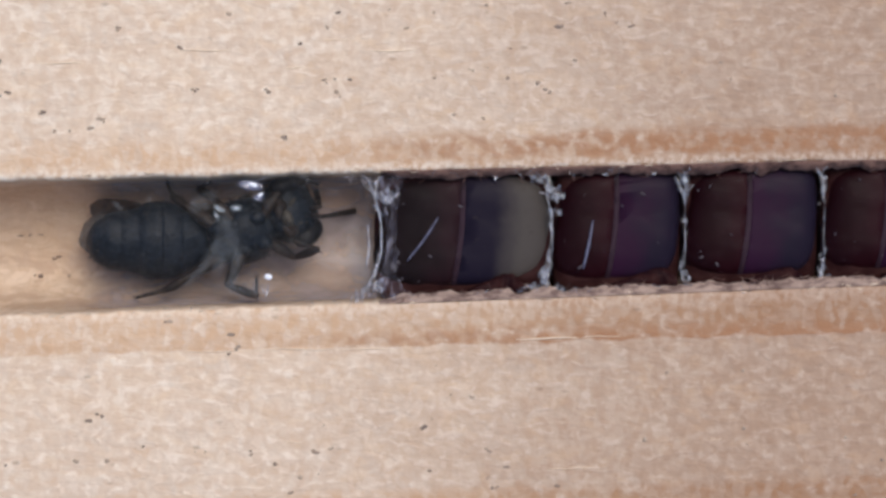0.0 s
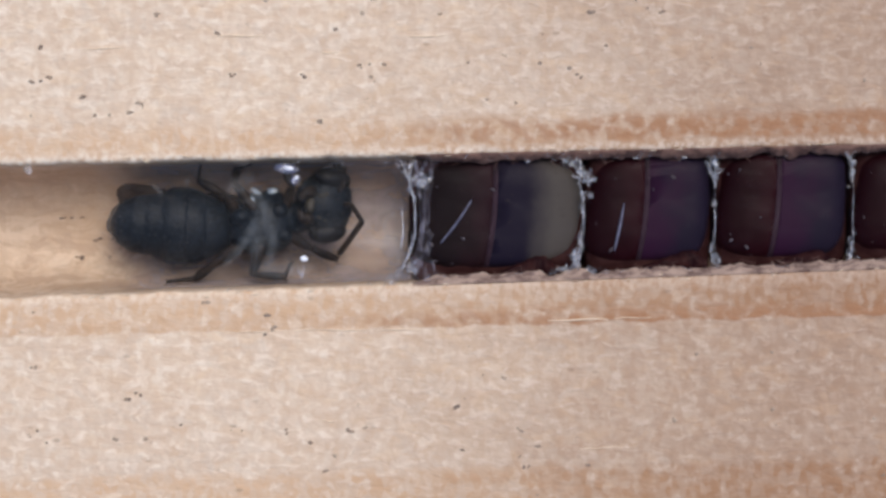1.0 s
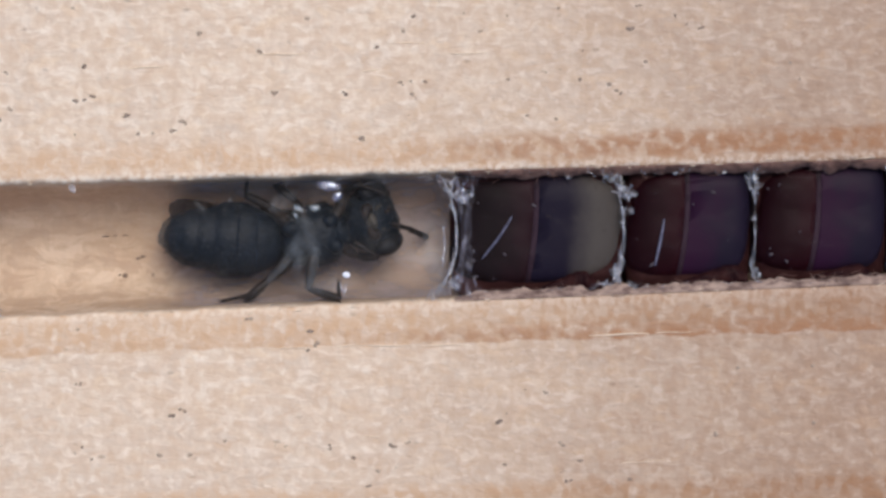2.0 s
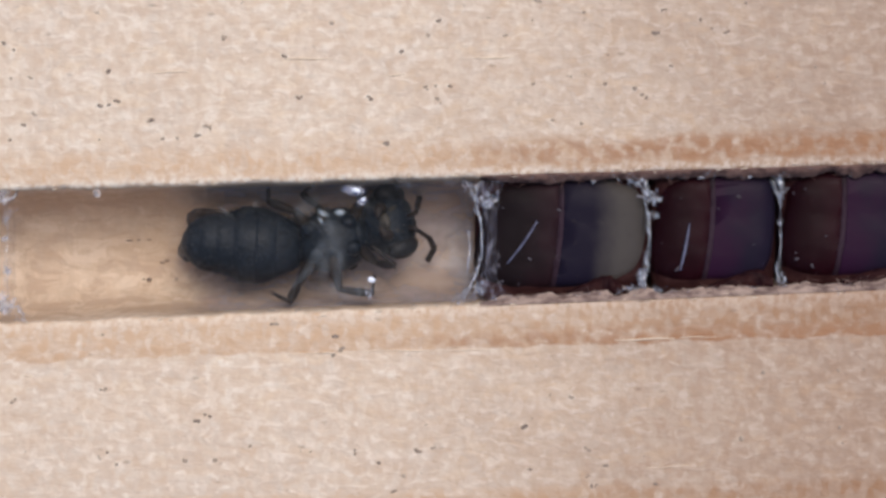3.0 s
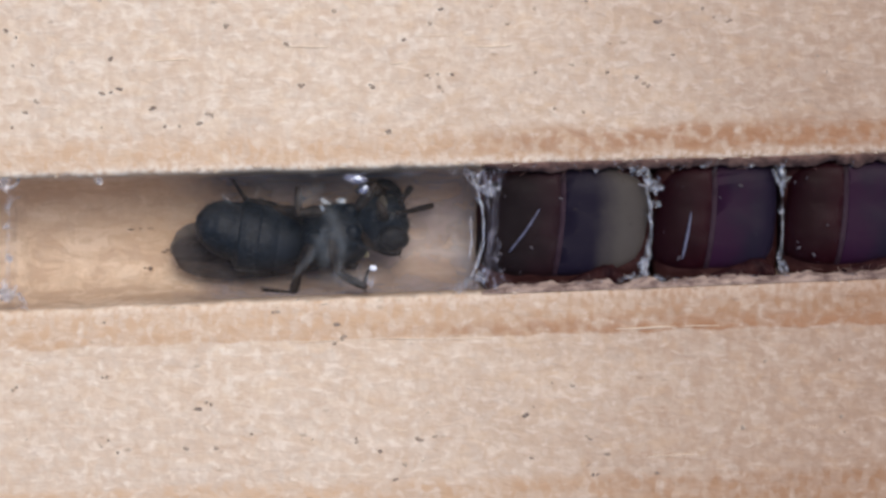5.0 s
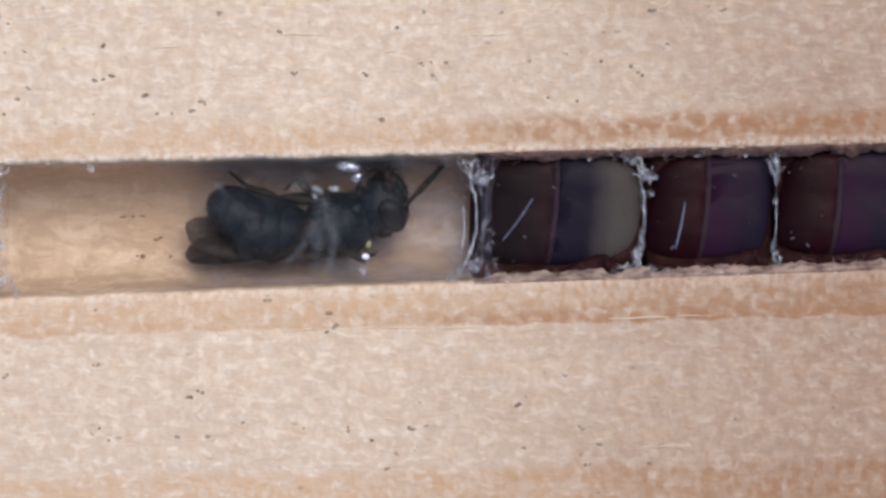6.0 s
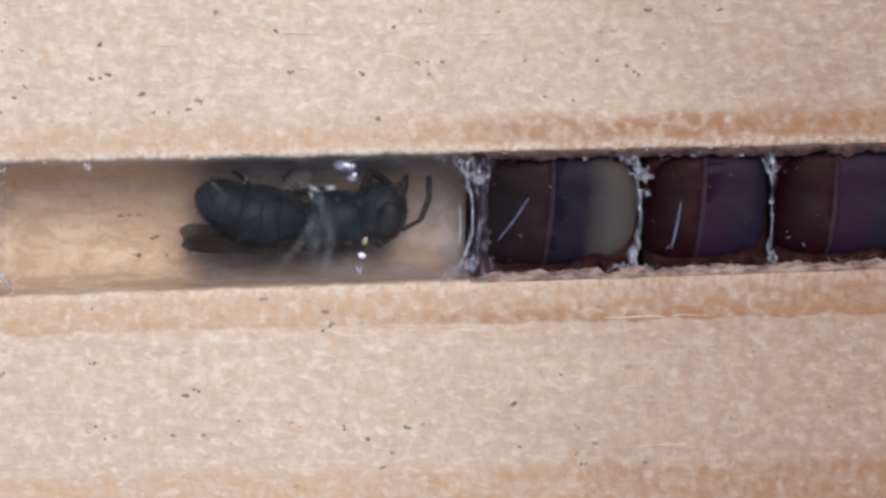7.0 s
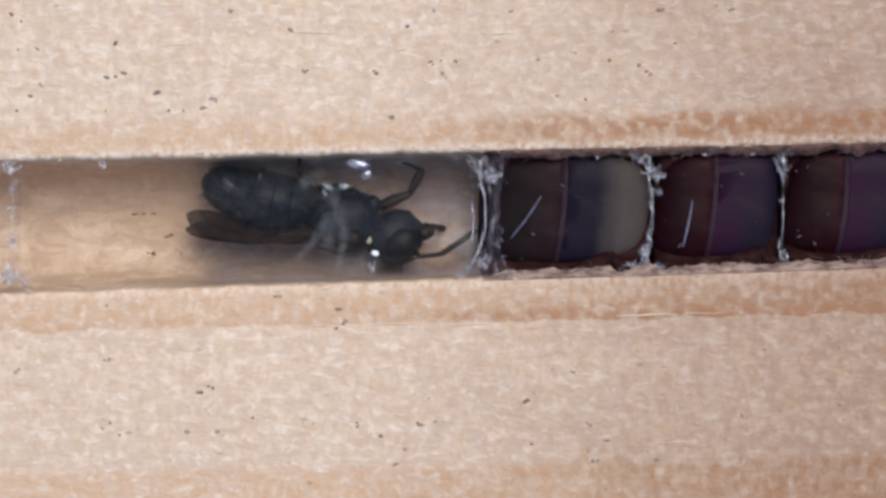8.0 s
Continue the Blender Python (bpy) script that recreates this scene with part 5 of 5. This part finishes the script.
    walk(antenna_far_tip, [
        (0, place(-0.32, -0.20, 0.96, 0, -42, -166)),
        (0.5, place(-0.42, -0.36, 0.79, -4, -33, -160)),
        (0.8, place(-0.26, -0.64, 0.83, -13, -35, -143)),
        (0.9, place(0.00, -0.89, 0.52, -13, 6, -143)),
        (1, place(0.26, -1.14, 0.21, -13, 47, -143)),
        (1.25, place(-0.12, -0.85, 0.68, -13, 0, -144)),
        (1.5, place(-0.45, -0.45, 0.70, -10, -28, -156)),
        (3, place(-0.20, -0.45, 1.00, -13, -44, -151)),
        (3.5, place(-0.09, -0.82, 0.84, -26, -36, -132)),
        (4, place(0.12, -1.08, 0.72, -35, -30, -115)),
        (5.5, place(-0.37, -0.76, 0.55, -23, -22, -142)),
        (6, place(-0.52, -0.66, 0.29, -21, -10, -150)),
        (6.5, place(-0.46, -0.51, 0.63, -16, -20, -168)),
        (7, place(-0.14, -1.13, 0.18, -26, -6, -125)),
        (7.5, place(-0.27, -1.03, -0.04, -26, 3, -132)),
        (8, place(-0.03, -1.07, 0.58, -28, -24, -123)),
    ])
    walk(fore_near, [
        (0, place(0.68, 0.35, -0.62, 0, -25, 55)),
        (0.5, place(0.68, 0.35, -0.62, 2, -43, 51)),
        (1, place(0.68, 0.35, -0.62, 4, -38, 49)),
        (1.5, place(0.68, 0.35, -0.62, 1, -53, 52)),
        (3, place(0.68, 0.35, -0.62, 2, -49, 51)),
        (3.5, place(0.68, 0.35, -0.62, 17, -49, 32)),
        (4, place(0.68, 0.35, -0.62, 28, -54, 17)),
        (5.5, place(0.68, 0.35, -0.62, 29, -65, 16)),
        (6, place(0.68, 0.35, -0.62, 71, -64, -30)),
        (6.5, place(0.68, 0.35, -0.62, 66, -59, -25)),
        (7, place(0.68, 0.35, -0.62, 62, -77, -21)),
        (7.5, place(0.68, 0.35, -0.62, 55, -57, -13)),
        (8, place(0.68, 0.35, -0.62, 60, -52, -19)),
    ])
    walk(fore_near_shin, [
        (0, place(1.10, 0.00, 0.00, 0, 35, -79)),
        (0.5, place(1.10, 0.00, 0.00, 11, 46, -61)),
        (1, place(1.10, 0.00, 0.00, 32, 46, -33)),
        (1.5, place(1.10, 0.00, 0.00, -25, 52, -105)),
        (3, place(1.10, 0.00, 0.00, -37, 65, -118)),
        (3.5, place(1.10, 0.00, 0.00, -10, 57, -88)),
        (4, place(1.10, 0.00, 0.00, -25, 65, -105)),
        (5.5, place(1.10, 0.00, 0.00, 1, 82, -78)),
        (6, place(1.10, 0.00, 0.00, -109, 67, 170)),
        (6.5, place(1.10, 0.00, 0.00, -96, 76, -175)),
        (7, place(1.10, 0.00, 0.00, 171, 72, 89)),
        (7.5, place(1.10, 0.00, 0.00, 106, 28, 13)),
        (8, place(1.10, 0.00, 0.00, 101, 24, 1)),
    ])
    walk(fore_near_foot, [
        (0, place(1.24, -0.68, -0.49, 0, -2, 166)),
        (0.5, place(1.38, -0.52, -0.61, -8, -43, -176)),
        (1, place(1.60, -0.32, -0.61, -2, -13, 173)),
        (1.5, place(0.97, -0.51, -0.67, 0, -37, 169)),
        (3, place(0.93, -0.31, -0.77, -6, -37, 179)),
        (3.5, place(1.12, -0.47, -0.71, -8, -18, -178)),
        (4, place(1.01, -0.35, -0.77, -15, 2, -130)),
        (5.5, place(1.13, -0.11, -0.84, -22, -53, -115)),
        (6, place(0.77, 0.06, -0.78, -56, -28, -65)),
        (6.5, place(0.90, -0.02, -0.82, -56, -15, -65)),
        (7, place(1.11, 0.26, -0.81, -51, -33, -79)),
        (7.17, place(1.35, 0.23, -0.67, -56, 13, -52)),
        (7.33, place(1.59, 0.20, -0.53, -31, 54, -12)),
        (7.5, place(1.83, 0.17, -0.39, 48, 51, 81)),
        (8, place(1.88, 0.02, -0.34, 81, 68, 118)),
    ])
    walk(fore_far, [
        (0, place(0.68, -0.35, -0.62, 0, -16, -37)),
        (0.5, place(0.68, -0.35, -0.62, 18, -44, -70)),
        (1, place(0.68, -0.35, -0.62, 9, -54, -59)),
        (1.5, place(0.68, -0.35, -0.62, 7, -33, -56)),
        (3, place(0.68, -0.35, -0.62, 15, -53, -67)),
        (3.5, place(0.68, -0.35, -0.62, 37, -59, -94)),
        (4, place(0.68, -0.35, -0.62, 39, -46, -96)),
        (4.75, place(0.68, -0.35, -0.62, 23, 13, -50)),
        (5.5, place(0.68, -0.35, -0.62, 77, 59, 28)),
        (6, place(0.68, -0.35, -0.62, 115, 59, 71)),
        (6.5, place(0.68, -0.35, -0.62, 130, 74, 88)),
        (7, place(0.68, -0.35, -0.62, 116, 67, 73)),
        (7.25, place(0.68, -0.35, -0.62, 93, 57, 47)),
        (7.5, place(0.68, -0.35, -0.62, 79, 35, 28)),
        (7.75, place(0.68, -0.35, -0.62, 78, 38, 25)),
        (8, place(0.68, -0.35, -0.62, 71, 40, 15)),
    ])
    walk(fore_far_shin, [
        (0, place(1.10, 0.00, 0.00, 0, -21, 38)),
        (0.25, place(1.10, 0.00, 0.00, 0, 21, 50)),
        (0.5, place(1.10, 0.00, 0.00, 17, 61, 74)),
        (1, place(1.10, 0.00, 0.00, -154, 51, -98)),
        (1.5, place(1.10, 0.00, 0.00, 26, 71, 81)),
        (3, place(1.10, 0.00, 0.00, 131, 63, -170)),
        (3.5, place(1.10, 0.00, 0.00, 141, 52, -157)),
        (4, place(1.10, 0.00, 0.00, 168, 59, -125)),
        (4.75, place(1.10, 0.00, 0.00, 155, -2, -148)),
        (5.5, place(1.10, 0.00, 0.00, 172, -63, -174)),
        (6, place(1.10, 0.00, 0.00, 163, -59, -163)),
        (6.5, place(1.10, 0.00, 0.00, 170, -60, -171)),
        (7, place(1.10, 0.00, 0.00, -160, -49, 152)),
        (7.12, place(1.10, 0.00, 0.00, -117, -28, 89)),
        (7.25, place(1.10, 0.00, 0.00, -111, 10, 52)),
        (7.5, place(1.10, 0.00, 0.00, -135, 22, -23)),
        (7.75, place(1.10, 0.00, 0.00, -135, 24, -22)),
        (8, place(1.10, 0.00, 0.00, -139, 21, -33)),
    ])
    walk(fore_far_foot, [
        (0, place(1.73, 0.49, 0.30, 2, 70, 92)),
        (0.5, place(1.21, 0.39, -0.75, 17, 42, 110)),
        (1, place(1.02, -0.53, -0.66, 49, 52, 153)),
        (1.25, place(1.08, -0.13, -0.73, 11, 23, 94)),
        (1.5, place(1.14, 0.27, -0.80, 9, -18, 61)),
        (2.25, place(0.93, 0.10, -0.78, 10, 20, 105)),
        (3, place(0.72, -0.07, -0.76, 45, 42, 167)),
        (3.5, place(0.62, -0.20, -0.67, 54, 40, -179)),
        (4, place(0.85, -0.36, -0.73, 51, 42, 177)),
        (4.75, place(0.78, -0.20, 0.02, -29, 49, 77)),
        (5.5, place(0.72, -0.04, 0.76, -51, -2, 30)),
        (6, place(0.68, -0.13, 0.73, -52, -9, 42)),
        (6.5, place(0.68, -0.06, 0.74, -50, 15, 74)),
        (7, place(0.60, 0.26, 0.64, -49, 23, 78)),
        (7.08, place(0.94, 0.39, 0.38, -98, 66, 15)),
        (7.17, place(1.28, 0.52, 0.11, -174, 35, -73)),
        (7.25, place(1.62, 0.66, -0.15, -179, -18, -99)),
        (7.5, place(1.82, -0.31, -0.32, 178, 26, -141)),
        (7.75, place(1.82, -0.30, -0.35, 179, 25, -139)),
        (8, place(1.76, -0.44, -0.30, 179, 19, -140)),
    ])
    walk(mid_near, [
        (0, place(-0.10, 0.45, -0.75, 0, 0, 133)),
        (0.5, place(-0.10, 0.45, -0.75, 0, 0, 124)),
        (1, place(-0.10, 0.45, -0.75, 1, -13, 117)),
        (1.5, place(-0.10, 0.45, -0.75, 0, -3, 119)),
        (3, place(-0.10, 0.45, -0.75, 5, -12, 89)),
        (3.5, place(-0.10, 0.45, -0.75, 4, -17, 93)),
        (4, place(-0.10, 0.45, -0.75, 3, -21, 94)),
        (5.5, place(-0.10, 0.45, -0.75, 8, -52, 87)),
        (6, place(-0.10, 0.45, -0.75, 8, -69, 86)),
        (6.5, place(-0.10, 0.45, -0.75, 41, -76, 52)),
        (7, place(-0.10, 0.45, -0.75, 36, -88, 57)),
        (8, place(-0.10, 0.45, -0.75, 118, -60, -25)),
    ])
    walk(mid_near_shin, [
        (0, place(1.10, 0.00, 0.00, 0, 29, -102)),
        (0.5, place(1.10, 0.00, 0.00, -2, 23, -106)),
        (1, place(1.10, 0.00, 0.00, -2, 6, -107)),
        (1.5, place(1.10, 0.00, 0.00, -1, 11, -96)),
        (3, place(1.10, 0.00, 0.00, 3, 7, -73)),
        (3.5, place(1.10, 0.00, 0.00, 3, 7, -76)),
        (4, place(1.10, 0.00, 0.00, 1, 21, -85)),
        (5.5, place(1.10, 0.00, 0.00, 10, 10, -49)),
        (6, place(1.10, 0.00, 0.00, 6, 27, -64)),
        (6.5, place(1.10, 0.00, 0.00, 11, 23, -50)),
        (6.75, place(1.10, 0.00, 0.00, 34, 53, -15)),
        (7, place(1.10, 0.00, 0.00, 95, 56, 57)),
        (8, place(1.10, 0.00, 0.00, 90, 32, 50)),
    ])
    walk(mid_near_foot, [
        (0, place(0.92, -0.86, -0.48, 0, -55, 156)),
        (0.5, place(0.84, -0.88, -0.39, -4, -54, 161)),
        (1, place(0.82, -0.95, -0.11, -34, -68, -165)),
        (1.5, place(0.99, -0.98, -0.18, 6, -53, 150)),
        (3, place(1.40, -0.95, -0.12, -32, -52, -163)),
        (3.5, place(1.34, -0.96, -0.12, -22, -46, -176)),
        (4, place(1.19, -0.93, -0.35, -17, -27, 175)),
        (5.5, place(1.74, -0.75, -0.18, -59, -60, -129)),
        (6, place(1.49, -0.80, -0.46, -85, -68, -100)),
        (6.5, place(1.69, -0.71, -0.39, -62, -67, -125)),
        (7, place(1.41, 0.47, -0.82, 85, -61, 85)),
        (8, place(1.64, 0.65, -0.53, 70, -31, 105)),
    ])
    walk(mid_far, [
        (0, place(-0.10, -0.45, -0.75, 0, -36, -118)),
        (0.5, place(-0.10, -0.45, -0.75, 0, -36, -117)),
        (1, place(-0.10, -0.45, -0.75, 0, -16, -119)),
        (1.5, place(-0.10, -0.45, -0.75, -2, -44, -115)),
        (3, place(-0.10, -0.45, -0.75, -9, -53, -105)),
        (3.5, place(-0.10, -0.45, -0.75, 17, -44, -139)),
        (4, place(-0.10, -0.45, -0.75, 16, -45, -137)),
        (4.75, place(-0.10, -0.45, -0.75, 32, 6, 179)),
        (5.5, place(-0.10, -0.45, -0.75, 1, 53, 123)),
        (6, place(-0.10, -0.45, -0.75, 4, 29, 128)),
        (6.5, place(-0.10, -0.45, -0.75, 10, 17, 145)),
        (7, place(-0.10, -0.45, -0.75, 14, 0, 171)),
        (8, place(-0.10, -0.45, -0.75, 14, -5, 172)),
    ])
    walk(mid_far_shin, [
        (0, place(1.10, 0.00, 0.00, 0, -27, -16)),
        (0.5, place(1.10, 0.00, 0.00, 1, -22, -18)),
        (1, place(1.10, 0.00, 0.00, -28, -55, 25)),
        (1.5, place(1.10, 0.00, 0.00, -9, 0, -11)),
        (2.25, place(1.10, 0.00, 0.00, -16, 51, -26)),
        (3, place(1.10, 0.00, 0.00, -137, 71, -152)),
        (3.5, place(1.10, 0.00, 0.00, -92, 68, -105)),
        (4, place(1.10, 0.00, 0.00, -33, 56, -40)),
        (4.75, place(1.10, 0.00, 0.00, 103, 69, 100)),
        (5.5, place(1.10, 0.00, 0.00, 120, 20, 122)),
        (6, place(1.10, 0.00, 0.00, 113, 25, 104)),
        (6.5, place(1.10, 0.00, 0.00, 110, 14, 95)),
        (6.75, place(1.10, 0.00, 0.00, 75, 45, 31)),
        (7, place(1.10, 0.00, 0.00, 28, 25, -42)),
        (8, place(1.10, 0.00, 0.00, 37, 22, -20)),
    ])
    walk(mid_far_foot, [
        (0, place(1.83, -0.21, 0.39, 0, 36, 122)),
        (0.5, place(1.85, -0.25, 0.32, -2, 25, 118)),
        (1, place(1.54, 0.21, 0.70, -5, 36, 113)),
        (1.5, place(1.93, -0.16, 0.00, 3, 17, 130)),
        (3, place(0.86, -0.13, -0.80, 4, 26, 133)),
        (3.5, place(1.02, -0.31, -0.79, 6, 27, 138)),
        (4, place(1.46, -0.30, -0.71, 17, 23, 162)),
        (5.5, place(0.68, 0.68, -0.29, 21, -35, 130)),
        (6, place(0.92, 0.75, -0.36, 33, -37, 110)),
        (6.25, place(0.97, 0.78, -0.29, 73, -11, 27)),
        (6.5, place(1.03, 0.82, -0.21, 58, 31, -41)),
        (6.75, place(1.35, 0.15, -0.29, 125, 64, 40)),
        (7, place(1.67, -0.52, -0.36, 179, 25, 108)),
        (7.5, place(1.75, -0.40, -0.34, -81, 72, -140)),
        (8, place(1.84, -0.27, -0.32, -35, 8, -81)),
    ])
    walk(hind_near, [
        (0, place(-0.60, 0.40, -0.65, 0, -6, 165)),
        (0.5, place(-0.60, 0.40, -0.65, 1, -4, 155)),
        (1, place(-0.60, 0.40, -0.65, 1, -5, 155)),
        (1.5, place(-0.60, 0.40, -0.65, 1, -6, 155)),
        (1.7, place(-0.60, 0.40, -0.65, 1, -6, 154)),
        (2.8, place(-0.60, 0.40, -0.65, 11, -49, 134)),
        (3, place(-0.60, 0.40, -0.65, 10, -40, 136)),
        (3.5, place(-0.60, 0.40, -0.65, 7, -14, 142)),
        (4, place(-0.60, 0.40, -0.65, 8, -23, 137)),
        (5.5, place(-0.60, 0.40, -0.65, 9, -43, 136)),
        (6, place(-0.60, 0.40, -0.65, -7, -46, 160)),
        (6.5, place(-0.60, 0.40, -0.65, -7, -63, 159)),
        (7, place(-0.60, 0.40, -0.65, -25, -61, 180)),
        (8, place(-0.60, 0.40, -0.65, -53, -65, -149)),
    ])
    walk(hind_near_shin, [
        (0, place(1.20, 0.00, 0.00, 0, 0, 0)),
        (0.5, place(1.20, 0.00, 0.00, 0, -1, 5)),
        (1, place(1.20, 0.00, 0.00, 4, -31, -7)),
        (1.5, place(1.20, 0.00, 0.00, 0, 0, 5)),
        (1.7, place(1.20, 0.00, 0.00, 0, 0, 5)),
        (2.25, place(1.20, 0.00, 0.00, -8, 43, -15)),
        (2.8, place(1.20, 0.00, 0.00, -82, 70, -98)),
        (3, place(1.20, 0.00, 0.00, -61, 69, -75)),
        (3.25, place(1.20, 0.00, 0.00, -30, 14, -34)),
        (3.5, place(1.20, 0.00, 0.00, -35, -43, -15)),
        (4, place(1.20, 0.00, 0.00, -47, -24, 5)),
        (5.5, place(1.20, 0.00, 0.00, -53, -26, 20)),
        (6, place(1.20, 0.00, 0.00, -55, 1, 26)),
        (6.5, place(1.20, 0.00, 0.00, -57, 16, 12)),
        (7, place(1.20, 0.00, 0.00, -56, 20, 13)),
        (8, place(1.20, 0.00, 0.00, -58, 14, 7)),
    ])
    walk(hind_near_foot, [
        (0, place(2.10, 0.01, 0.00, 0, 13, 19)),
        (0.5, place(2.10, 0.08, 0.01, 2, 13, 28)),
        (1, place(1.96, -0.10, 0.47, 3, 22, 32)),
        (1.5, place(2.10, 0.07, 0.01, 3, 17, 31)),
        (1.7, place(2.10, 0.09, 0.01, 2, 14, 29)),
        (2.8, place(1.16, -0.31, -0.84, 2, -16, 46)),
        (3, place(1.28, -0.32, -0.84, -1, -22, 54)),
        (3.25, place(1.56, -0.24, -0.11, 0, 17, 49)),
        (3.5, place(1.83, -0.17, 0.62, -6, 56, 40)),
        (4, place(2.02, 0.07, 0.37, 5, 31, 55)),
        (5.5, place(1.96, 0.28, 0.40, 11, 18, 69)),
        (6, place(2.01, 0.40, -0.01, 11, -5, 68)),
        (6.5, place(2.05, 0.18, -0.25, 12, 0, 39)),
        (7, place(2.03, 0.19, -0.30, 14, 7, 65)),
        (8, place(2.07, 0.10, -0.22, -3, 41, 26)),
    ])
    walk(hind_far, [
        (0, place(-0.60, -0.40, -0.65, 0, -27, -131)),
        (0.5, place(-0.60, -0.40, -0.65, 1, -32, -132)),
        (1, place(-0.60, -0.40, -0.65, -5, -53, -125)),
        (1.5, place(-0.60, -0.40, -0.65, 0, -44, -130)),
        (3, place(-0.60, -0.40, -0.65, -9, -50, -119)),
        (3.5, place(-0.60, -0.40, -0.65, 8, -5, -151)),
        (4, place(-0.60, -0.40, -0.65, 9, -4, -159)),
        (5.5, place(-0.60, -0.40, -0.65, 9, 5, -162)),
        (6, place(-0.60, -0.40, -0.65, 8, 3, -168)),
        (6.5, place(-0.60, -0.40, -0.65, 8, -5, -172)),
        (7, place(-0.60, -0.40, -0.65, 8, -1, -171)),
        (7.5, place(-0.60, -0.40, -0.65, 8, -4, -171)),
        (8, place(-0.60, -0.40, -0.65, 8, -11, -170)),
    ])
    walk(hind_far_shin, [
        (0, place(1.20, 0.00, 0.00, 0, -31, -6)),
        (0.5, place(1.20, 0.00, 0.00, 2, -13, -11)),
        (1, place(1.20, 0.00, 0.00, 0, 39, -20)),
        (1.5, place(1.20, 0.00, 0.00, 5, 31, -11)),
        (3, place(1.20, 0.00, 0.00, -7, 42, -30)),
        (3.25, place(1.20, 0.00, 0.00, 6, 6, -2)),
        (3.5, place(1.20, 0.00, 0.00, 0, -31, 23)),
        (4, place(1.20, 0.00, 0.00, 1, -24, 21)),
        (5.5, place(1.20, 0.00, 0.00, 3, 6, 5)),
        (6, place(1.20, 0.00, 0.00, 3, 13, 6)),
        (6.5, place(1.20, 0.00, 0.00, 3, 16, 4)),
        (7, place(1.20, 0.00, 0.00, 2, 5, 0)),
        (7.5, place(1.20, 0.00, 0.00, 1, 3, -18)),
        (8, place(1.20, 0.00, 0.00, 1, 8, -20)),
    ])
    walk(hind_far_foot, [
        (0, place(1.97, -0.08, 0.47, 0, 54, 67)),
        (0.5, place(2.06, -0.16, 0.21, -10, 69, 55)),
        (1, place(1.86, -0.24, -0.56, 38, 45, 111)),
        (1.5, place(1.96, -0.15, -0.46, 46, 50, 121)),
        (3, place(1.78, -0.33, -0.60, 52, 49, 129)),
        (3.5, place(1.91, 0.30, 0.46, -75, 84, 1)),
        (4, place(1.97, 0.30, 0.36, -36, 67, 41)),
        (5.5, place(2.09, 0.08, -0.10, -56, 41, 16)),
        (6, place(2.07, 0.09, -0.21, -68, 39, -2)),
        (6.5, place(2.07, 0.05, -0.24, -74, 32, -12)),
        (7, place(2.10, 0.00, -0.08, -77, 36, -18)),
        (7.5, place(2.06, -0.27, -0.05, -77, 11, -19)),
        (8, place(2.04, -0.30, -0.12, -78, 11, -21)),
    ])


motions()
